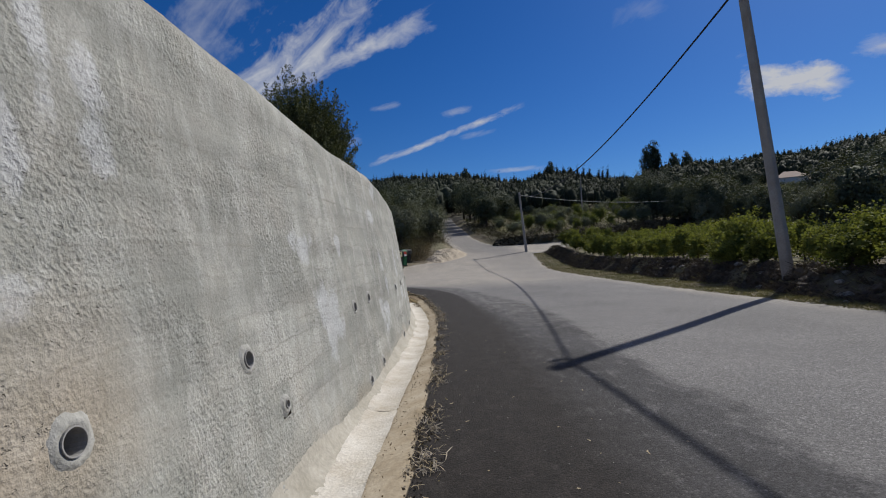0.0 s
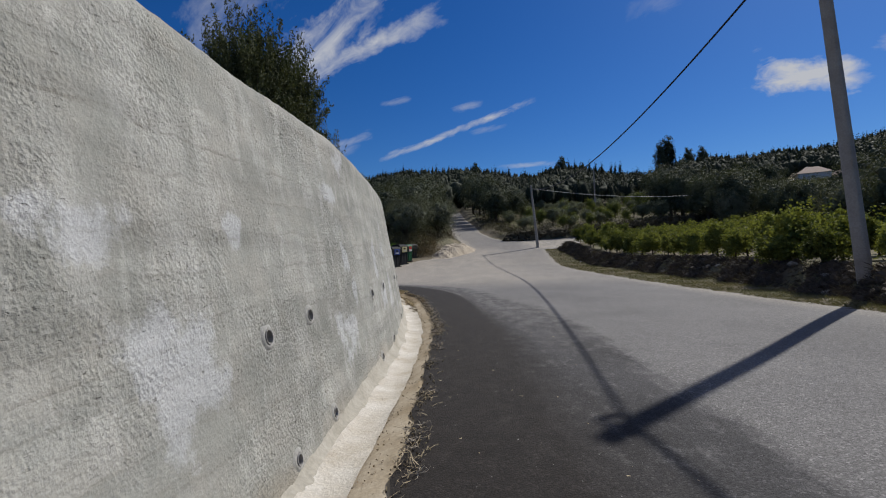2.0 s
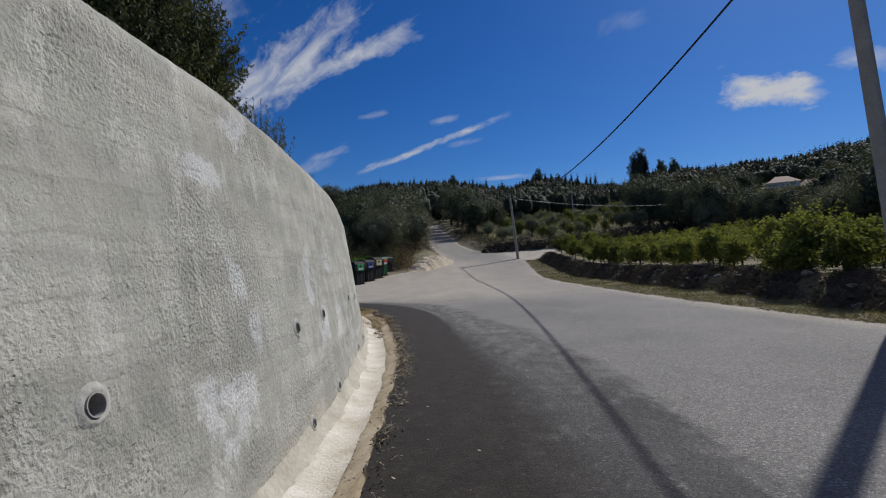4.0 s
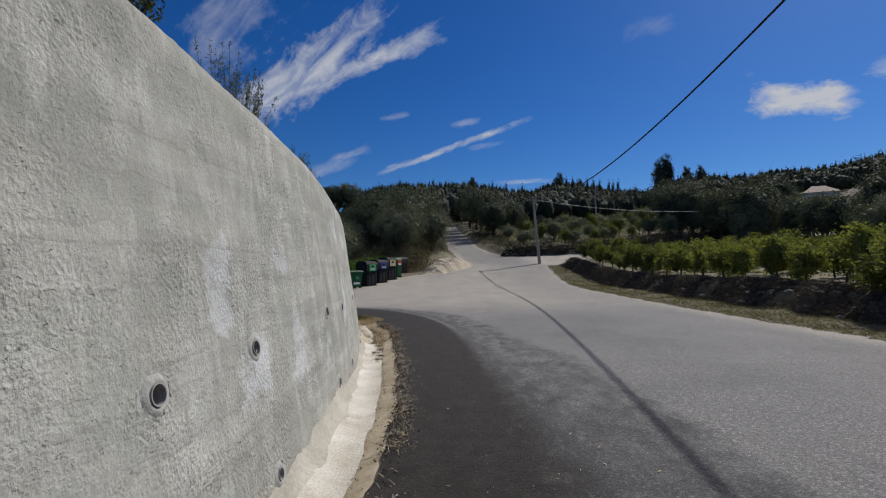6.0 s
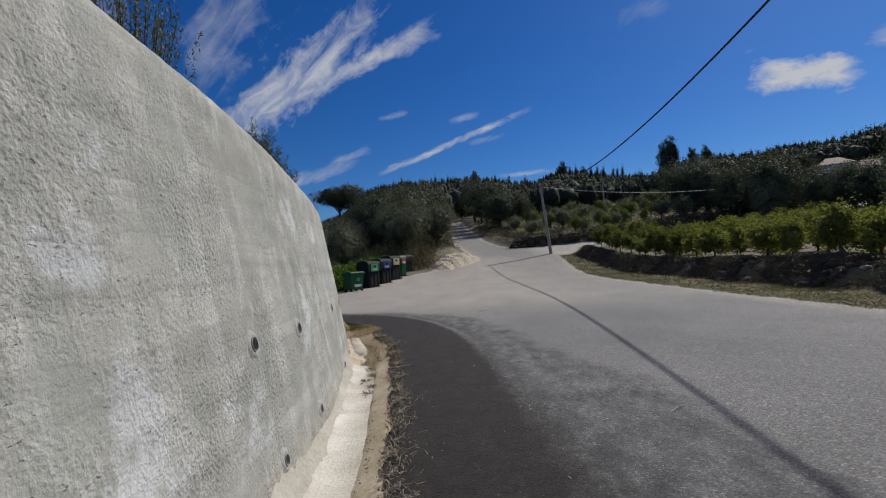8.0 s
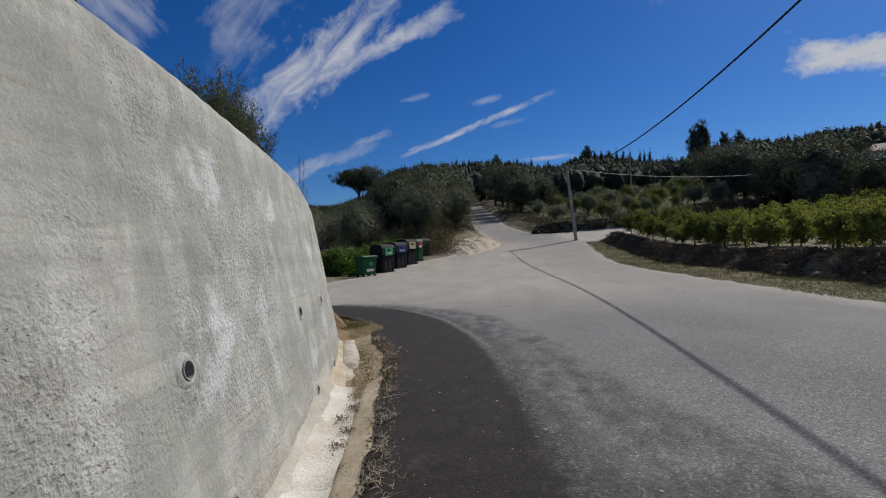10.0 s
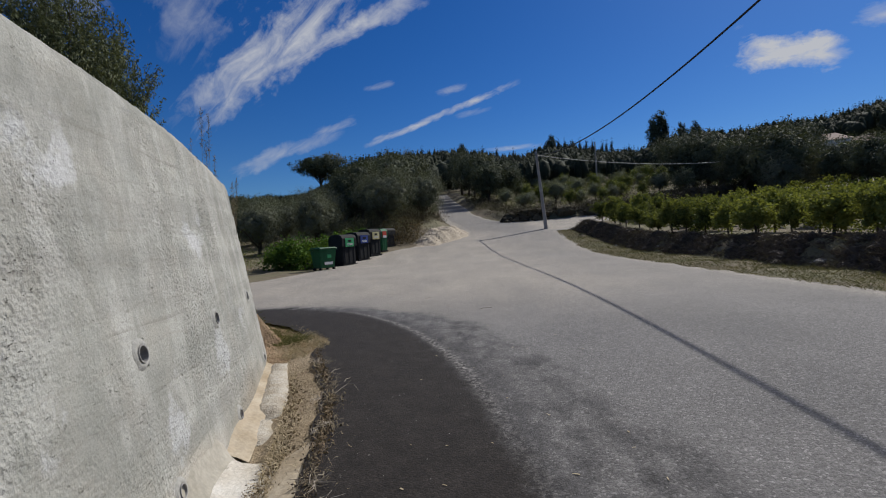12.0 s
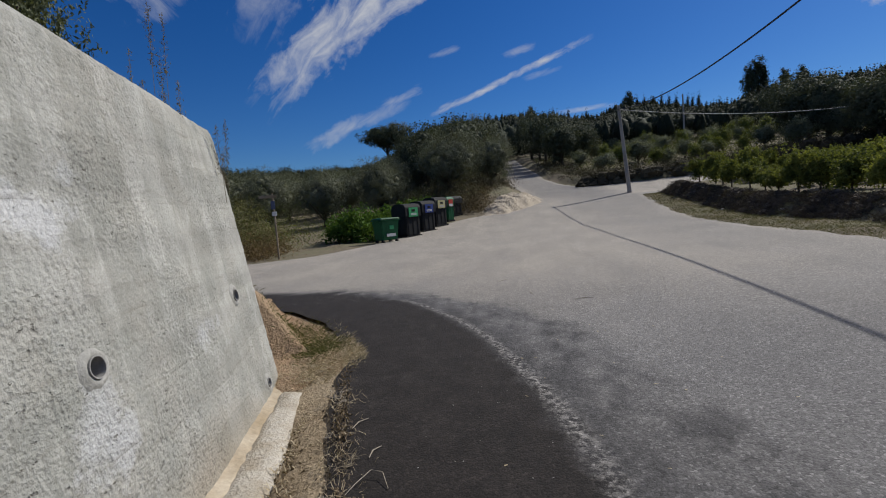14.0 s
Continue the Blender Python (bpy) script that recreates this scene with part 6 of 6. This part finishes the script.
for k in range(4):
    bm = bmesh.new()
    bmesh.ops.create_icosphere(bm, subdivisions=2, radius=1.0)
    for v in bm.verts:
        v.co *= 1 + 0.35 * noise.noise(v.co * 1.3 + Vector((k * 7, 0, 0)))
        v.co.z *= 0.6
    me = bpy.data.meshes.new("field_stone")
    bm.to_mesh(me)
    bm.free()
    me.materials.append(M_STONE)
    stone_meshes.append(me)
for k in range(46):
    y = float(q.uniform(6, 45) if k % 3 == 0 else q.uniform(9, 23))
    x = float(foot_x(y) + q.uniform(-0.15, 1.1))
    s = float(q.uniform(0.04, 0.13))
    ob = new("field_stone", stone_meshes[k % 4])
    ob.matrix_world = Matrix.Translation((x, y, put_on(x, y) + s * 0.2)) @ Matrix.Rotation(float(q.uniform(0, 6)), 4, "Z") @ Matrix.Diagonal((s * 1.3, s, s, 1))
    tagged(ob, "pale field stone lying on the vineyard bank", "stone", "stones of the bank")

# ---- sand heap at the foot of the climb ----
sy, sx = np.meshgrid(np.linspace(0, 1, 90), np.linspace(0, 1, 50), indexing="ij")
ang, rad = sy * 2 * math.pi, sx
SX = 0.2 + np.cos(ang) * rad * (1.8 + 0.4 * np.sin(2 * ang)) + 1.2 * np.sin(ang) * rad
SY = 46.3 + np.sin(ang) * rad * 5.4
SZ = base_height(SX, SY) + 0.80 * smooth(1.0, 0.2, rad) * (1 + 0.3 * rad * np.sin(2 * ang + 1)) + (0.13 * np.sin(3.3 * SX + 1) * np.sin(2.3 * SY) + 0.06 * np.sin(8 * SX + SY) * np.sin(6.1 * SY) + 0.03 * q.normal(size=SX.shape) * smooth(0.05, 0.2, rad) * smooth(0.0, 0.02, sy) * smooth(1.0, 0.98, sy)) * smooth(1.0, 0.7, rad) - 0.05 * rad
idx = np.arange(SX.size).reshape(SX.shape)
quads = np.stack([idx[:-1, :-1], idx[:-1, 1:], idx[1:, 1:], idx[1:, :-1]], -1).reshape(-1, 4)
tagged(new("sand_mound", mesh_np("sand_mound", np.stack([SX, SY, SZ], -1).reshape(-1, 3), quads[:, ::-1], M_SAND, True)), "pale heap of sandy soil at the foot of the climbing road", "mound")

# ---- twigs and chips on the road ----
q = np.random.default_rng(140)
n = 130
yy, xx = q.uniform(1.5, 22, n), q.uniform(-0.2, 1.6, n)
V, F = lying_np(np.stack([xx, yy, base_height(xx, yy) + 0.004], 1), q, 0.028, 0.003, 0.08)
n = 520
yy, xx = q.uniform(2, 19, n), q.uniform(-0.6, 1.4, n)
ok = xx > edge_x(yy) + 0.1
specks = lying_np(np.stack([xx, yy, base_height(xx, yy) + 0.004], 1)[ok], q, 0.006, 0.0022, 0.05)
V2, F2 = specks
tagged(new("pale_grit", mesh_np("pale_grit", V2, F2, M_GRIT)), "pale grit scattered on the fresh black asphalt", "grit", kind="stuff")
tagged(new("road_chips", mesh_np("road_chips", V, F, M_STRAW)), "pale chips and bits of straw scattered on the asphalt", "litter", kind="stuff")
for x, y, r, l in ((0.83, 18.88, 20, 0.12), (-0.22, 20.54, 60, 0.12), (0.2, 19.4, 100, 0.1), (1.9, 11.3, 40, 0.1), (-0.99, 15.62, 70, 0.07), (-0.8, 15.3, 80, 0.06), (-0.12, 9.86, 50, 0.10), (-0.14, 3.45, 60, 0.12), (-0.19, 9.85, 30, 0.07), (-0.03, 3.0, 80, 0.1)):
    v, f = tube_np([(-l, 0, 0.008), (0, 0.01, 0.014), (l, -0.01, 0.008)], [0.0025, 0.004, 0.002], 5)
    ob = new("twig", mesh_np("twig", v, f, M_DEADWOOD))
    ob.matrix_world = Matrix.Translation((x, y, float(base_height(x, y)))) @ Matrix.Rotation(radians(r), 4, "Z")
    tagged(ob, "small bleached twig lying on the asphalt", "twig", "twigs on the road")
# a looped dry stem
loop = [(-0.83, 14.93, 0.006), (-0.80, 15.0, 0.02), (-0.75, 15.09, 0.035), (-0.69, 15.08, 0.03), (-0.64, 14.99, 0.006)]
v, f = tube_np(loop, [0.0015, 0.0022, 0.0022, 0.002, 0.0015], 5)
tagged(new("twig", mesh_np("twig", v, f, M_DEADWOOD)), "bent bleached plant stem lying on the asphalt", "twig", "twigs on the road")
